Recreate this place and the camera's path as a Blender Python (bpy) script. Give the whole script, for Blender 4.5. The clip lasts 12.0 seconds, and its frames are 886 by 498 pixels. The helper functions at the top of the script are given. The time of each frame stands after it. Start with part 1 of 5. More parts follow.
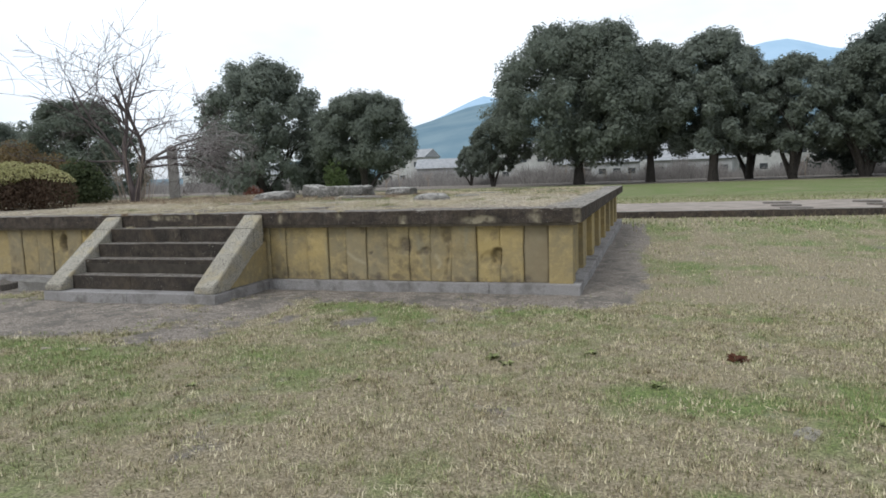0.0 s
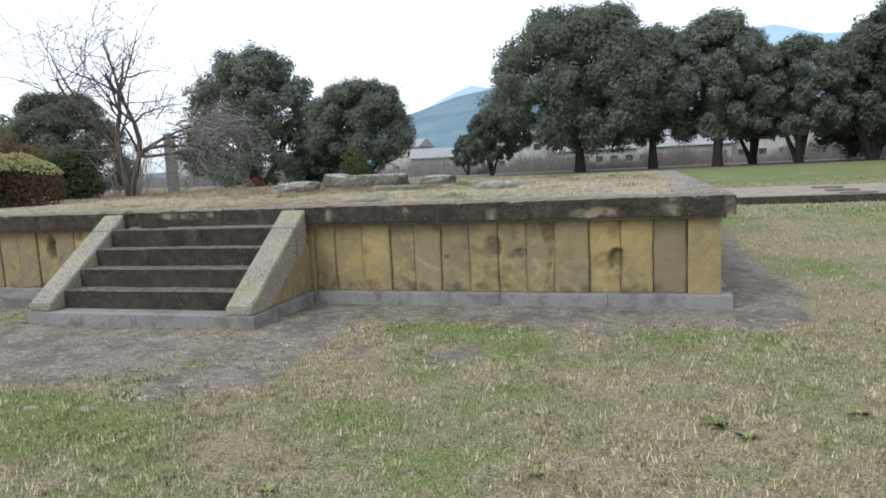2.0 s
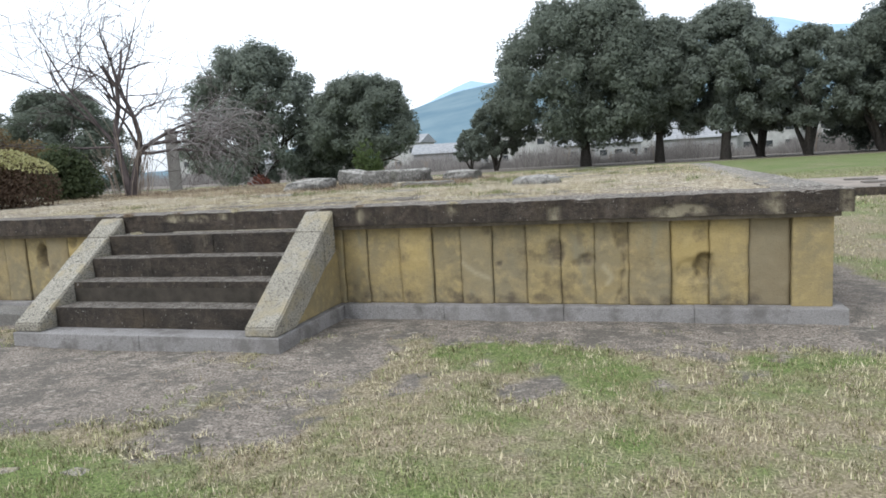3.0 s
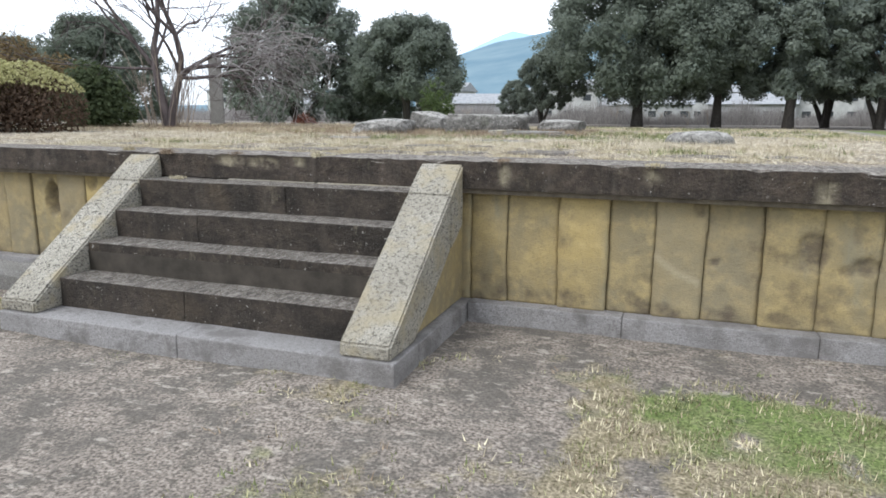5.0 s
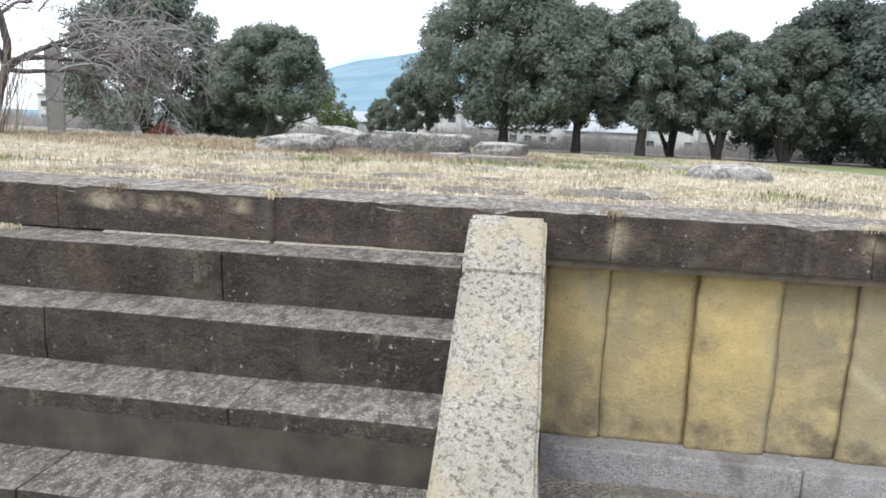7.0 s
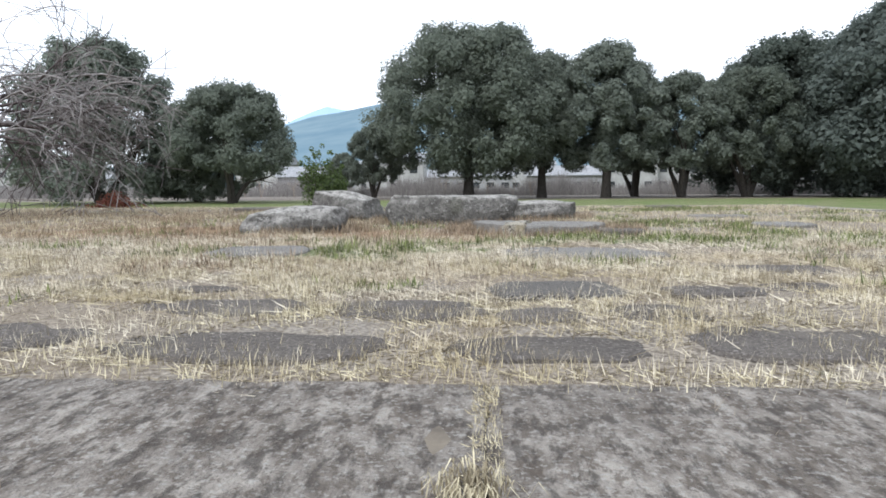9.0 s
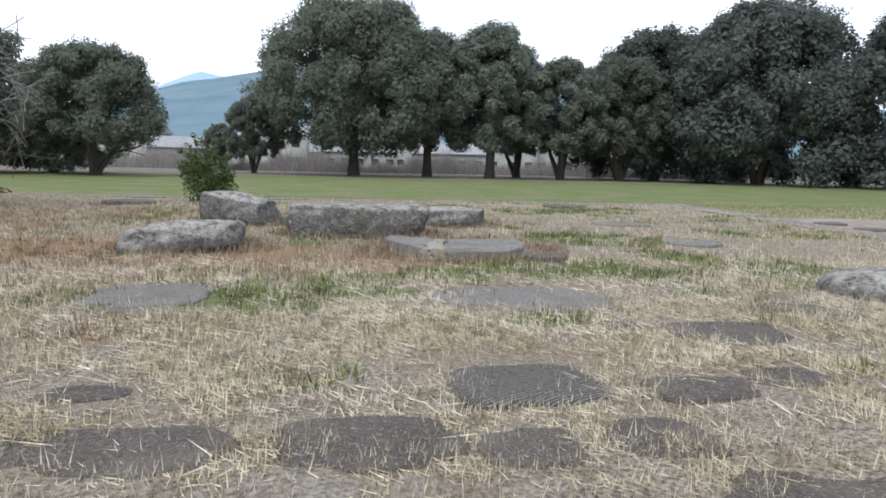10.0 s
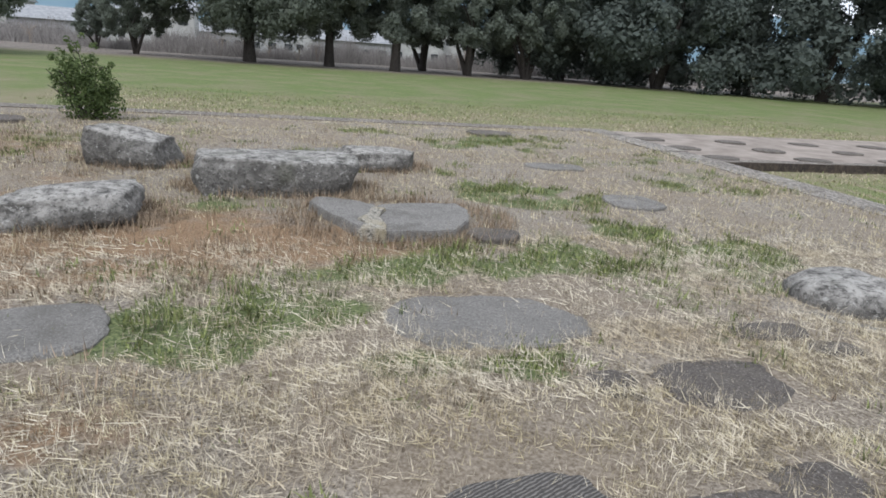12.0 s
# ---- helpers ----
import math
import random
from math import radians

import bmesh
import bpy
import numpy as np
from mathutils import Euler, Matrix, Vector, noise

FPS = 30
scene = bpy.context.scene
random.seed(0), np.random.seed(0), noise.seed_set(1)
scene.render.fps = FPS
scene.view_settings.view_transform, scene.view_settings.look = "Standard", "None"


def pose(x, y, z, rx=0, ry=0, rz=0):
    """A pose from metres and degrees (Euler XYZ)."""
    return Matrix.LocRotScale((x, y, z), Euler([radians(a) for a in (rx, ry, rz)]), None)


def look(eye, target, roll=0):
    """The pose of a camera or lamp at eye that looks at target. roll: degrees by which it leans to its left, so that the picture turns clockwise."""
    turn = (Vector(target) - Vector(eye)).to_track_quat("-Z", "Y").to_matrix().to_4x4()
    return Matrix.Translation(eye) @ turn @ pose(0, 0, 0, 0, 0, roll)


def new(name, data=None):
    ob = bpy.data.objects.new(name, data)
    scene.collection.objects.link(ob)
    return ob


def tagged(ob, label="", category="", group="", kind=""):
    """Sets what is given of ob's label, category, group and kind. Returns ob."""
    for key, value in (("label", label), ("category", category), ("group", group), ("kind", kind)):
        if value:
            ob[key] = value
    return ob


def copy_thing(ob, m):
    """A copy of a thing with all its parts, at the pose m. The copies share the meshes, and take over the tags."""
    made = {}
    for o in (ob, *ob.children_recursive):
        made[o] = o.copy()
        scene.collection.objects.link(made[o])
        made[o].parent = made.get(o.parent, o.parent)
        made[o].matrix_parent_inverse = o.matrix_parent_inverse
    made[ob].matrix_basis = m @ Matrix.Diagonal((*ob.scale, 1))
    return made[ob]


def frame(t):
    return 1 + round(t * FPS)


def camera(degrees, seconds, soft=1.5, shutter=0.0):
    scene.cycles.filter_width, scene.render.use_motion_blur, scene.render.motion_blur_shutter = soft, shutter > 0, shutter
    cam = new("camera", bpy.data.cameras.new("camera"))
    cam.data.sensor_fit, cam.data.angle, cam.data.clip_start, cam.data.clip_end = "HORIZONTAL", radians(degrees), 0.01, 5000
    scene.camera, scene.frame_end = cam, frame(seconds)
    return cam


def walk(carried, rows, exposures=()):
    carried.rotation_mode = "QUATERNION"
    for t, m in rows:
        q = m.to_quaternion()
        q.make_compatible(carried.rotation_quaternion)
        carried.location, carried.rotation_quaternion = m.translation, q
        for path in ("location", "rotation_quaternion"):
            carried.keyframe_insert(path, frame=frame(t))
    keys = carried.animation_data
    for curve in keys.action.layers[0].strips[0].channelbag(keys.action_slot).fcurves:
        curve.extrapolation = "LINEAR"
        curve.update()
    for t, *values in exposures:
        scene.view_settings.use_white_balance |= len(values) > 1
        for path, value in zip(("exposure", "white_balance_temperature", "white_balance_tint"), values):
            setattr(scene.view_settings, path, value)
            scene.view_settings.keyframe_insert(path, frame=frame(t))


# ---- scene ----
cam = camera(67.3, 12.0, soft=1.7)
PATH = [
    (0, (0.86, -8.352, 1.58), (0.259, -6.457, 1.363), -1.9),
    (0.5, (0.464, -7.912, 1.574), (-0.138, -6.02, 1.337), -2.5),
    (1, (0.009, -7.584, 1.569), (-0.583, -5.69, 1.318), -2.3),
    (1.5, (-0.36, -7.144, 1.534), (-0.93, -5.243, 1.291), -2.5),
    (2, (-0.841, -6.793, 1.536), (-1.413, -4.892, 1.289), -2.7),
    (2.5, (-1.186, -6.362, 1.52), (-1.767, -4.465, 1.273), -3.3),
    (2.7, (-1.348, -6.192, 1.53), (-1.931, -4.296, 1.28), -3.5),
    (4.3, (-2.568, -4.831, 1.498), (-3.06, -2.915, 1.199), -0.5),
    (4.5, (-2.721, -4.638, 1.472), (-3.241, -2.732, 1.166), -0.2),
    (5, (-3.147, -4.246, 1.451), (-3.795, -2.397, 1.051), 0.3),
    (5.5, (-3.541, -3.863, 1.436), (-4.156, -2.003, 1.035), 1.6),
    (6, (-3.939, -3.492, 1.432), (-4.42, -1.591, 1.037), 3.0),
    (6.5, (-4.266, -3.12, 1.421), (-4.555, -1.179, 1.037), 3.4),
    (6.7, (-4.384, -2.912, 1.421), (-4.661, -0.965, 1.055), 3.0),
    (8.3, (-5.27, -1.437, 1.399), (-5.265, 0.55, 1.166), 0.4),
    (8.5, (-5.344, -1.2, 1.412), (-5.327, 0.788, 1.198), 0.2),
    (9, (-5.596, -0.771, 1.532), (-5.735, 1.215, 1.342), -0.4),
    (9.5, (-5.817, -0.556, 1.72), (-5.8, 1.432, 1.497), 0.6),
    (10, (-5.845, -0.321, 1.843), (-5.632, 1.651, 1.582), 1.3),
    (10.5, (-5.959, -0.14, 1.937), (-5.803, 1.82, 1.573), 0.6),
    (11, (-6.08, -0.015, 2.112), (-5.77, 1.91, 1.668), 2.7),
    (11.5, (-6.038, 0.157, 2.168), (-5.61, 2.048, 1.676), 3.9),
    (12, (-6.033, 0.347, 2.297), (-5.528, 2.198, 1.734), 4.1),
]
EXPOSURES = [(0, 0.08, 6100, 8), (1.5, 0.18, 6100, 8), (2.5, 0.38, 6050, 8), (4.5, 0.6, 6000, 9), (5.5, 0.8, 6000, 9), (6.5, 1.06, 6020, 9), (8.5, 0.86, 5980, 9), (9.5, 0.32, 6000, 11), (12, 0.27, 6000, 11)]
walk(cam, [(t, look(eye, target, roll)) for t, eye, target, roll in PATH], EXPOSURES)

# ---- light ----
world = bpy.data.worlds.new("sky")
scene.world = world
world.use_nodes = True
wn, wl = world.node_tree.nodes, world.node_tree.links
wn.clear()
w_out = wn.new("ShaderNodeOutputWorld")
w_bg = wn.new("ShaderNodeBackground")
w_sky = wn.new("ShaderNodeTexSky")
w_sky.sky_type = "NISHITA"
w_sky.sun_disc = False
w_sky.sun_elevation = radians(48.7)
w_sky.sun_rotation = radians(210)
w_sky.air_density, w_sky.dust_density = 1.0, 2.0
w_co = wn.new("ShaderNodeTexCoord")
w_map = wn.new("ShaderNodeMapping")
w_map.inputs["Scale"].default_value = (1.2, 1.2, 3.0)
w_noise = wn.new("ShaderNodeTexNoise")
w_noise.inputs["Scale"].default_value = 1.6
w_noise.inputs["Detail"].default_value = 5.0
w_ramp = wn.new("ShaderNodeValToRGB")
w_ramp.color_ramp.elements[0].position, w_ramp.color_ramp.elements[1].position = 0.36, 0.56
w_ramp.color_ramp.elements[0].color = (0.6, 0.6, 0.6, 1)
w_mix = wn.new("ShaderNodeMix")
w_mix.data_type = "RGBA"
w_mix.inputs["B"].default_value = (11.0, 11.3, 11.8, 1)
wl.new(w_co.outputs["Generated"], w_map.inputs["Vector"])
wl.new(w_map.outputs["Vector"], w_noise.inputs["Vector"])
wl.new(w_noise.outputs["Fac"], w_ramp.inputs["Fac"])
wl.new(w_ramp.outputs["Color"], w_mix.inputs["Factor"])
wl.new(w_sky.outputs["Color"], w_mix.inputs["A"])
wl.new(w_mix.outputs["Result"], w_bg.inputs["Color"])
w_bg.inputs["Strength"].default_value = 0.1
wl.new(w_bg.outputs["Background"], w_out.inputs["Surface"])

sun = new("sun", bpy.data.lights.new("sun", "SUN"))
sun.data.energy, sun.data.angle, sun.data.color = 1.5, radians(25), (1.0, 0.97, 0.92)
sun.matrix_world = look((-22, -38, 50), (0, 0, 0))
scene.view_settings.exposure = 0.0


# ---- materials ----
def rgb(*c):
    return (c[0], c[1], c[2], 1)


class Mat:
    """A small node builder round one Principled material."""

    def __init__(self, name, rough=0.9):
        self.mat = bpy.data.materials.new(name)
        self.mat.use_nodes = True
        self.nodes, self.links = self.mat.node_tree.nodes, self.mat.node_tree.links
        self.bsdf = self.nodes["Principled BSDF"]
        self.bsdf.inputs["Roughness"].default_value = rough
        self.bsdf.inputs["Specular IOR Level"].default_value = 0.25
        self.geo = self.nodes.new("ShaderNodeNewGeometry")
        self.info = self.nodes.new("ShaderNodeObjectInfo")
        self.coord = self.nodes.new("ShaderNodeTexCoord")

    def noise(self, scale, detail=4.0, stretch=None, rough=0.6, local=False):
        n = self.nodes.new("ShaderNodeTexNoise")
        n.inputs["Scale"].default_value, n.inputs["Detail"].default_value, n.inputs["Roughness"].default_value = scale, detail, rough
        src = self.coord.outputs["Object"] if local else self.geo.outputs["Position"]
        if stretch:
            m = self.nodes.new("ShaderNodeMapping")
            m.inputs["Scale"].default_value = stretch
            self.links.new(src, m.inputs["Vector"])
            src = m.outputs["Vector"]
        self.links.new(src, n.inputs["Vector"])
        return n.outputs["Fac"]

    def spots(self, scale, size, soft=0.05):
        v = self.nodes.new("ShaderNodeTexVoronoi")
        v.inputs["Scale"].default_value = scale
        self.links.new(self.geo.outputs["Position"], v.inputs["Vector"])
        return self.ramp(v.outputs["Distance"], size, size - soft)

    def ramp(self, src, lo, hi):
        r = self.nodes.new("ShaderNodeMapRange")
        r.inputs["From Min"].default_value, r.inputs["From Max"].default_value = lo, hi
        self.links.new(src, r.inputs["Value"])
        return r.outputs["Result"]

    def math(self, op, a, b):
        m = self.nodes.new("ShaderNodeMath")
        m.operation = op
        for k, v in enumerate((a, b)):
            if isinstance(v, (int, float)):
                m.inputs[k].default_value = v
            else:
                self.links.new(v, m.inputs[k])
        return m.outputs["Value"]

    def mix(self, fac, a, b):
        m = self.nodes.new("ShaderNodeMix")
        m.data_type = "RGBA"
        for key, v in (("A", a), ("B", b)):
            if isinstance(v, tuple):
                m.inputs[key].default_value = v
            else:
                self.links.new(v, m.inputs[key])
        if isinstance(fac, (int, float)):
            m.inputs["Factor"].default_value = fac
        else:
            self.links.new(fac, m.inputs["Factor"])
        return m.outputs["Result"]

    def attr(self, name):
        a = self.nodes.new("ShaderNodeAttribute")
        a.attribute_name = name
        s = self.nodes.new("ShaderNodeSeparateColor")
        self.links.new(a.outputs["Color"], s.inputs["Color"])
        return s.outputs

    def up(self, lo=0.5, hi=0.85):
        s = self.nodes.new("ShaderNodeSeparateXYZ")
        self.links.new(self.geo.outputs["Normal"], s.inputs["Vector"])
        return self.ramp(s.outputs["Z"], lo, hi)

    def done(self, colour, bump=None, strength=0.3, distance=0.01):
        if isinstance(colour, tuple):
            self.bsdf.inputs["Base Color"].default_value = colour
        else:
            self.links.new(colour, self.bsdf.inputs["Base Color"])
        if bump is not None:
            b = self.nodes.new("ShaderNodeBump")
            b.inputs["Strength"].default_value, b.inputs["Distance"].default_value = strength, distance
            self.links.new(bump, b.inputs["Height"])
            self.links.new(b.outputs["Normal"], self.bsdf.inputs["Normal"])
        return self.mat


def ground_material():
    m = Mat("lawn_and_earth", 0.95)
    a = m.attr("cover")
    fine, mid, big = m.noise(60, 5), m.noise(7, 5), m.noise(1.1, 4)
    straw = m.mix(m.ramp(fine, 0.35, 0.65), rgb(0.085, 0.068, 0.043), rgb(0.37, 0.315, 0.215))
    straw = m.mix(m.math("MULTIPLY", m.ramp(mid, 0.45, 0.65), 0.5), straw, rgb(0.24, 0.20, 0.115))
    tuft = m.ramp(m.noise(17, 6, None, 0.7), 0.50, 0.62)
    straw = m.mix(m.math("MULTIPLY", tuft, 0.6), straw, rgb(0.10, 0.088, 0.046))
    green = m.mix(m.ramp(fine, 0.35, 0.65), rgb(0.048, 0.066, 0.020), rgb(0.19, 0.24, 0.078))
    soil = m.mix(m.ramp(fine, 0.38, 0.66), rgb(0.084, 0.070, 0.058), rgb(0.34, 0.292, 0.245))
    soil = m.mix(m.math("MULTIPLY", m.ramp(m.noise(6.5, 8, None, 0.75), 0.53, 0.6), 0.62), soil, rgb(0.075, 0.068, 0.055))
    soil = m.mix(m.math("MULTIPLY", m.ramp(m.noise(2.4, 6, None, 0.7), 0.46, 0.60), 0.75), soil, rgb(0.092, 0.083, 0.071))
    soil = m.mix(m.math("MULTIPLY", m.ramp(m.noise(9, 6, (1, 2.2, 1), 0.7), 0.57, 0.64), 0.55), soil, rgb(0.44, 0.395, 0.335))
    grass = m.mix(m.ramp(m.math("ADD", a["Green"], m.math("ADD", m.math("MULTIPLY", m.math("SUBTRACT", mid, 0.5), 1.2), m.math("MULTIPLY", m.math("SUBTRACT", m.noise(0.35, 5), 0.5), 1.8))), 0.28, 0.95), straw, green)
    edge = m.math("ADD", a["Red"], m.math("MULTIPLY", m.math("SUBTRACT", mid, 0.5), 1.2))
    return m.done(m.mix(m.ramp(edge, 0.35, 0.65), grass, soil), m.math("ADD", fine, mid), 0.6, 0.02)


def thatch_material():
    m = Mat("dry_thatch_and_earth", 0.95)
    a = m.attr("cover")
    fine, mid, big = m.noise(70, 5), m.noise(8, 5), m.noise(1.3, 4)
    straw = m.mix(m.ramp(fine, 0.35, 0.66), rgb(0.078, 0.064, 0.051), rgb(0.40, 0.355, 0.29))
    straw = m.mix(m.math("MULTIPLY", m.ramp(big, 0.4, 0.6), 0.5), straw, rgb(0.20, 0.155, 0.105))
    green = m.mix(m.ramp(fine, 0.35, 0.66), rgb(0.045, 0.065, 0.025), rgb(0.19, 0.21, 0.09))
    red = m.mix(m.ramp(fine, 0.3, 0.7), rgb(0.14, 0.085, 0.05), rgb(0.32, 0.22, 0.13))
    soil = m.mix(m.ramp(fine, 0.35, 0.7), rgb(0.16, 0.14, 0.115), rgb(0.34, 0.31, 0.27))
    c = m.mix(m.ramp(m.math("ADD", a["Green"], m.math("SUBTRACT", mid, 0.5)), 0.35, 0.7), straw, green)
    c = m.mix(m.ramp(m.math("ADD", a["Blue"], m.math("SUBTRACT", mid, 0.5)), 0.35, 0.8), c, red)
    c = m.mix(m.ramp(m.math("ADD", a["Red"], m.math("SUBTRACT", mid, 0.5)), 0.4, 0.7), c, soil)
    return m.done(c, m.math("ADD", fine, mid), 0.7, 0.02)


def blade_material(name, a, b, c):
    m = Mat(name, 0.8)
    col = m.mix(m.ramp(m.geo.outputs["Random Per Island"], 0.0, 0.6), a, b)
    col = m.mix(m.math("MULTIPLY", m.ramp(m.noise(1.7, 3), 0.42, 0.66), 0.7), col, c)
    # whole tufts differ: some bleached, some rotten, with tuft shadows put into the dark colour
    col = m.mix(m.math("MULTIPLY", m.ramp(m.noise(15, 2), 0.50, 0.60), 0.75), col, a)
    col = m.mix(m.math("MULTIPLY", m.ramp(m.noise(11, 2, (1, 1.3, 1)), 0.46, 0.36), 0.45), col, b)
    return m.done(col)


def panel_material():
    """Ochre tuff; the slabs' own wear (soiling, pale scrapes, greyer stone) and painted hollow shade come from their
    mesh.
    """
    m = Mat("ochre_tuff_slab", 0.9)
    wear = m.attr("wear")
    rnd = m.info.outputs["Random"]
    big, mid, fine = m.noise(2.6, 5), m.noise(11, 6), m.noise(90, 3)
    c = m.mix(m.ramp(big, 0.38, 0.62), rgb(0.335, 0.255, 0.112), rgb(0.225, 0.185, 0.108))
    c = m.mix(m.math("MULTIPLY", m.ramp(rnd, 0.35, 0.9), 0.45), c, rgb(0.190, 0.160, 0.098))
    c = m.mix(m.math("MULTIPLY", m.ramp(rnd, 0.3, 0.0), 0.3), c, rgb(0.40, 0.305, 0.118))
    c = m.mix(m.math("MULTIPLY", m.ramp(mid, 0.48, 0.68), 0.5), c, rgb(0.42, 0.325, 0.15))
    c = m.mix(m.math("MULTIPLY", wear["Blue"], 0.8), c, m.mix(m.ramp(big, 0.4, 0.6), rgb(0.150, 0.128, 0.098), rgb(0.205, 0.178, 0.125)))
    c = m.mix(m.math("MULTIPLY", m.ramp(m.noise(3.3, 7, None, 0.7), 0.56, 0.70), 0.6), c, rgb(0.095, 0.074, 0.052))
    c = m.mix(m.math("MULTIPLY", m.ramp(m.noise(5.1, 4, (1, 1, 0.25)), 0.6, 0.75), 0.5), c, rgb(0.205, 0.20, 0.15))
    c = m.mix(m.math("MULTIPLY", m.ramp(fine, 0.55, 0.72), 0.35), c, rgb(0.10, 0.08, 0.055))
    grime_shade = m.math("ADD", wear["Red"], m.math("MULTIPLY", m.math("SUBTRACT", m.noise(12, 7, None, 0.7), 0.5), 2.6))
    c = m.mix(m.math("MULTIPLY", m.ramp(grime_shade, 0.15, 1.05), m.math("MINIMUM", m.math("MULTIPLY", wear["Red"], 2.0), 0.72)), c, rgb(0.072, 0.056, 0.044))
    c = m.mix(m.math("MULTIPLY", wear["Green"], 0.45), c, rgb(0.42, 0.37, 0.25))
    return m.done(c, m.math("ADD", m.math("MULTIPLY", mid, 1.5), fine), 0.4, 0.015)


def weathered_material(name, wall, wall2, tread, tread2, spots=True):
    m = Mat(name, 0.92)
    big, mid, fine = m.noise(2.2, 5), m.noise(14, 6), m.noise(110, 3)
    streak = m.noise(9, 4, (1, 1, 0.16))
    w = m.mix(m.ramp(mid, 0.35, 0.7), wall, wall2)
    w = m.mix(m.ramp(m.noise(4.5, 8, None, 0.75), 0.40, 0.62), w, rgb(0.028, 0.024, 0.020))
    w = m.mix(m.math("MULTIPLY", m.ramp(m.noise(6.0, 7, (1, 1, 0.5), 0.75), 0.60, 0.68), 0.55), w, rgb(0.20, 0.175, 0.125))
    w = m.mix(m.math("MULTIPLY", m.ramp(fine, 0.5, 0.7), 0.25), w, rgb(0.17, 0.145, 0.115))
    w = m.mix(m.math("MULTIPLY", m.ramp(streak, 0.56, 0.74), 0.38), w, tread)
    w = m.mix(m.math("MULTIPLY", m.ramp(big, 0.55, 0.7), 0.5), w, rgb(0.10, 0.075, 0.05))
    if spots:
        w = m.mix(m.math("MULTIPLY", m.ramp(m.noise(42, 4, None, 0.6), 0.64, 0.70), m.ramp(m.noise(3.7, 3), 0.46, 0.56)), w, rgb(0.33, 0.31, 0.28))
    wear = m.attr("wear")
    w = m.mix(m.math("MULTIPLY", wear["Green"], m.ramp(m.noise(9, 5), 0.36, 0.56)), w, rgb(0.30, 0.262, 0.185))
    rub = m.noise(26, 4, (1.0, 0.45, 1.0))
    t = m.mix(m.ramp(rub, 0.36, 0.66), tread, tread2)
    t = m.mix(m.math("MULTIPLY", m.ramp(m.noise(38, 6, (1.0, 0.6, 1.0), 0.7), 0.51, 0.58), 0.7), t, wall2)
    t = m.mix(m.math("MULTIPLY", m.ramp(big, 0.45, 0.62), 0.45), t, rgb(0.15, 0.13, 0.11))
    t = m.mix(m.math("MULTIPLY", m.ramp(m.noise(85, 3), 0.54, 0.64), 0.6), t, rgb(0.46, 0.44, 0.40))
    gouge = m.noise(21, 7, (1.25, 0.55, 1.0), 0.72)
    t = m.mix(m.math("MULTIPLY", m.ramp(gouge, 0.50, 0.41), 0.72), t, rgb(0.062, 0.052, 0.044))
    # Upward faces are paler: wear plus sky brightness painted in; sides keep their stain.
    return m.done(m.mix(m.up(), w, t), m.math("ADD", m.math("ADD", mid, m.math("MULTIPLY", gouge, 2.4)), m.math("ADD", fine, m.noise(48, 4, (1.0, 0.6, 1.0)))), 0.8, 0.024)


def granite_material(name, light, dark, moss=None, pit=0.5, speck=None):
    m = Mat(name, 0.88)
    big, mid, fine = m.noise(2.5, 5), m.noise(16, 6), m.noise(130, 3)
    pits = m.noise(50 if pit > 0.9 else 60, 7, (1.0, 0.8, 1.4), 0.78)
    c = m.mix(m.ramp(fine, 0.35, 0.68), dark, light)
    c = m.mix(m.math("MULTIPLY", m.ramp(big, 0.42, 0.66), 0.6), c, dark)
    c = m.mix(m.math("MULTIPLY", m.ramp(pits, 0.52, 0.57), pit), c, rgb(0.05, 0.045, 0.038))
    c = m.mix(m.math("MULTIPLY", m.ramp(mid, 0.5, 0.7), 0.35), c, dark)
    if moss:
        c = m.mix(m.math("MULTIPLY", m.ramp(m.noise(4, 5), 0.5, 0.65), 0.75), c, moss)
    if speck:
        c = m.mix(m.math("MULTIPLY", m.ramp(m.noise(95, 4, None, 0.7), 0.57, 0.63), 0.75), c, speck)
    c = m.mix(m.math("MULTIPLY", m.info.outputs["Random"], 0.3), c, dark)
    return m.done(c, m.math("ADD", m.math("MULTIPLY", mid, 1.6), m.math("SUBTRACT", fine, m.math("MULTIPLY", pits, 1.5))), 0.7, 0.014)


def tooled_material():
    """Dark stone cut with slanting chisel grooves."""
    m = Mat("chiselled_flagstone", 0.9)
    w = m.nodes.new("ShaderNodeTexWave")
    w.inputs["Scale"].default_value, w.inputs["Distortion"].default_value, w.inputs["Detail Scale"].default_value = 24.0, 3.2, 2.0
    w.inputs["Detail"].default_value = 3.0
    t = m.nodes.new("ShaderNodeMapping")
    t.inputs["Rotation"].default_value = (0, 0, radians(62))
    m.links.new(m.geo.outputs["Position"], t.inputs["Vector"])
    m.links.new(t.outputs["Vector"], w.inputs["Vector"])
    c = m.mix(m.ramp(w.outputs["Fac"], 0.2, 0.8), rgb(0.082, 0.075, 0.067), rgb(0.205, 0.19, 0.172))
    c = m.mix(m.math("MULTIPLY", m.ramp(m.noise(60, 4), 0.5, 0.65), 0.6), c, rgb(0.06, 0.055, 0.05))
    return m.done(c, w.outputs["Fac"], 0.8, 0.012)


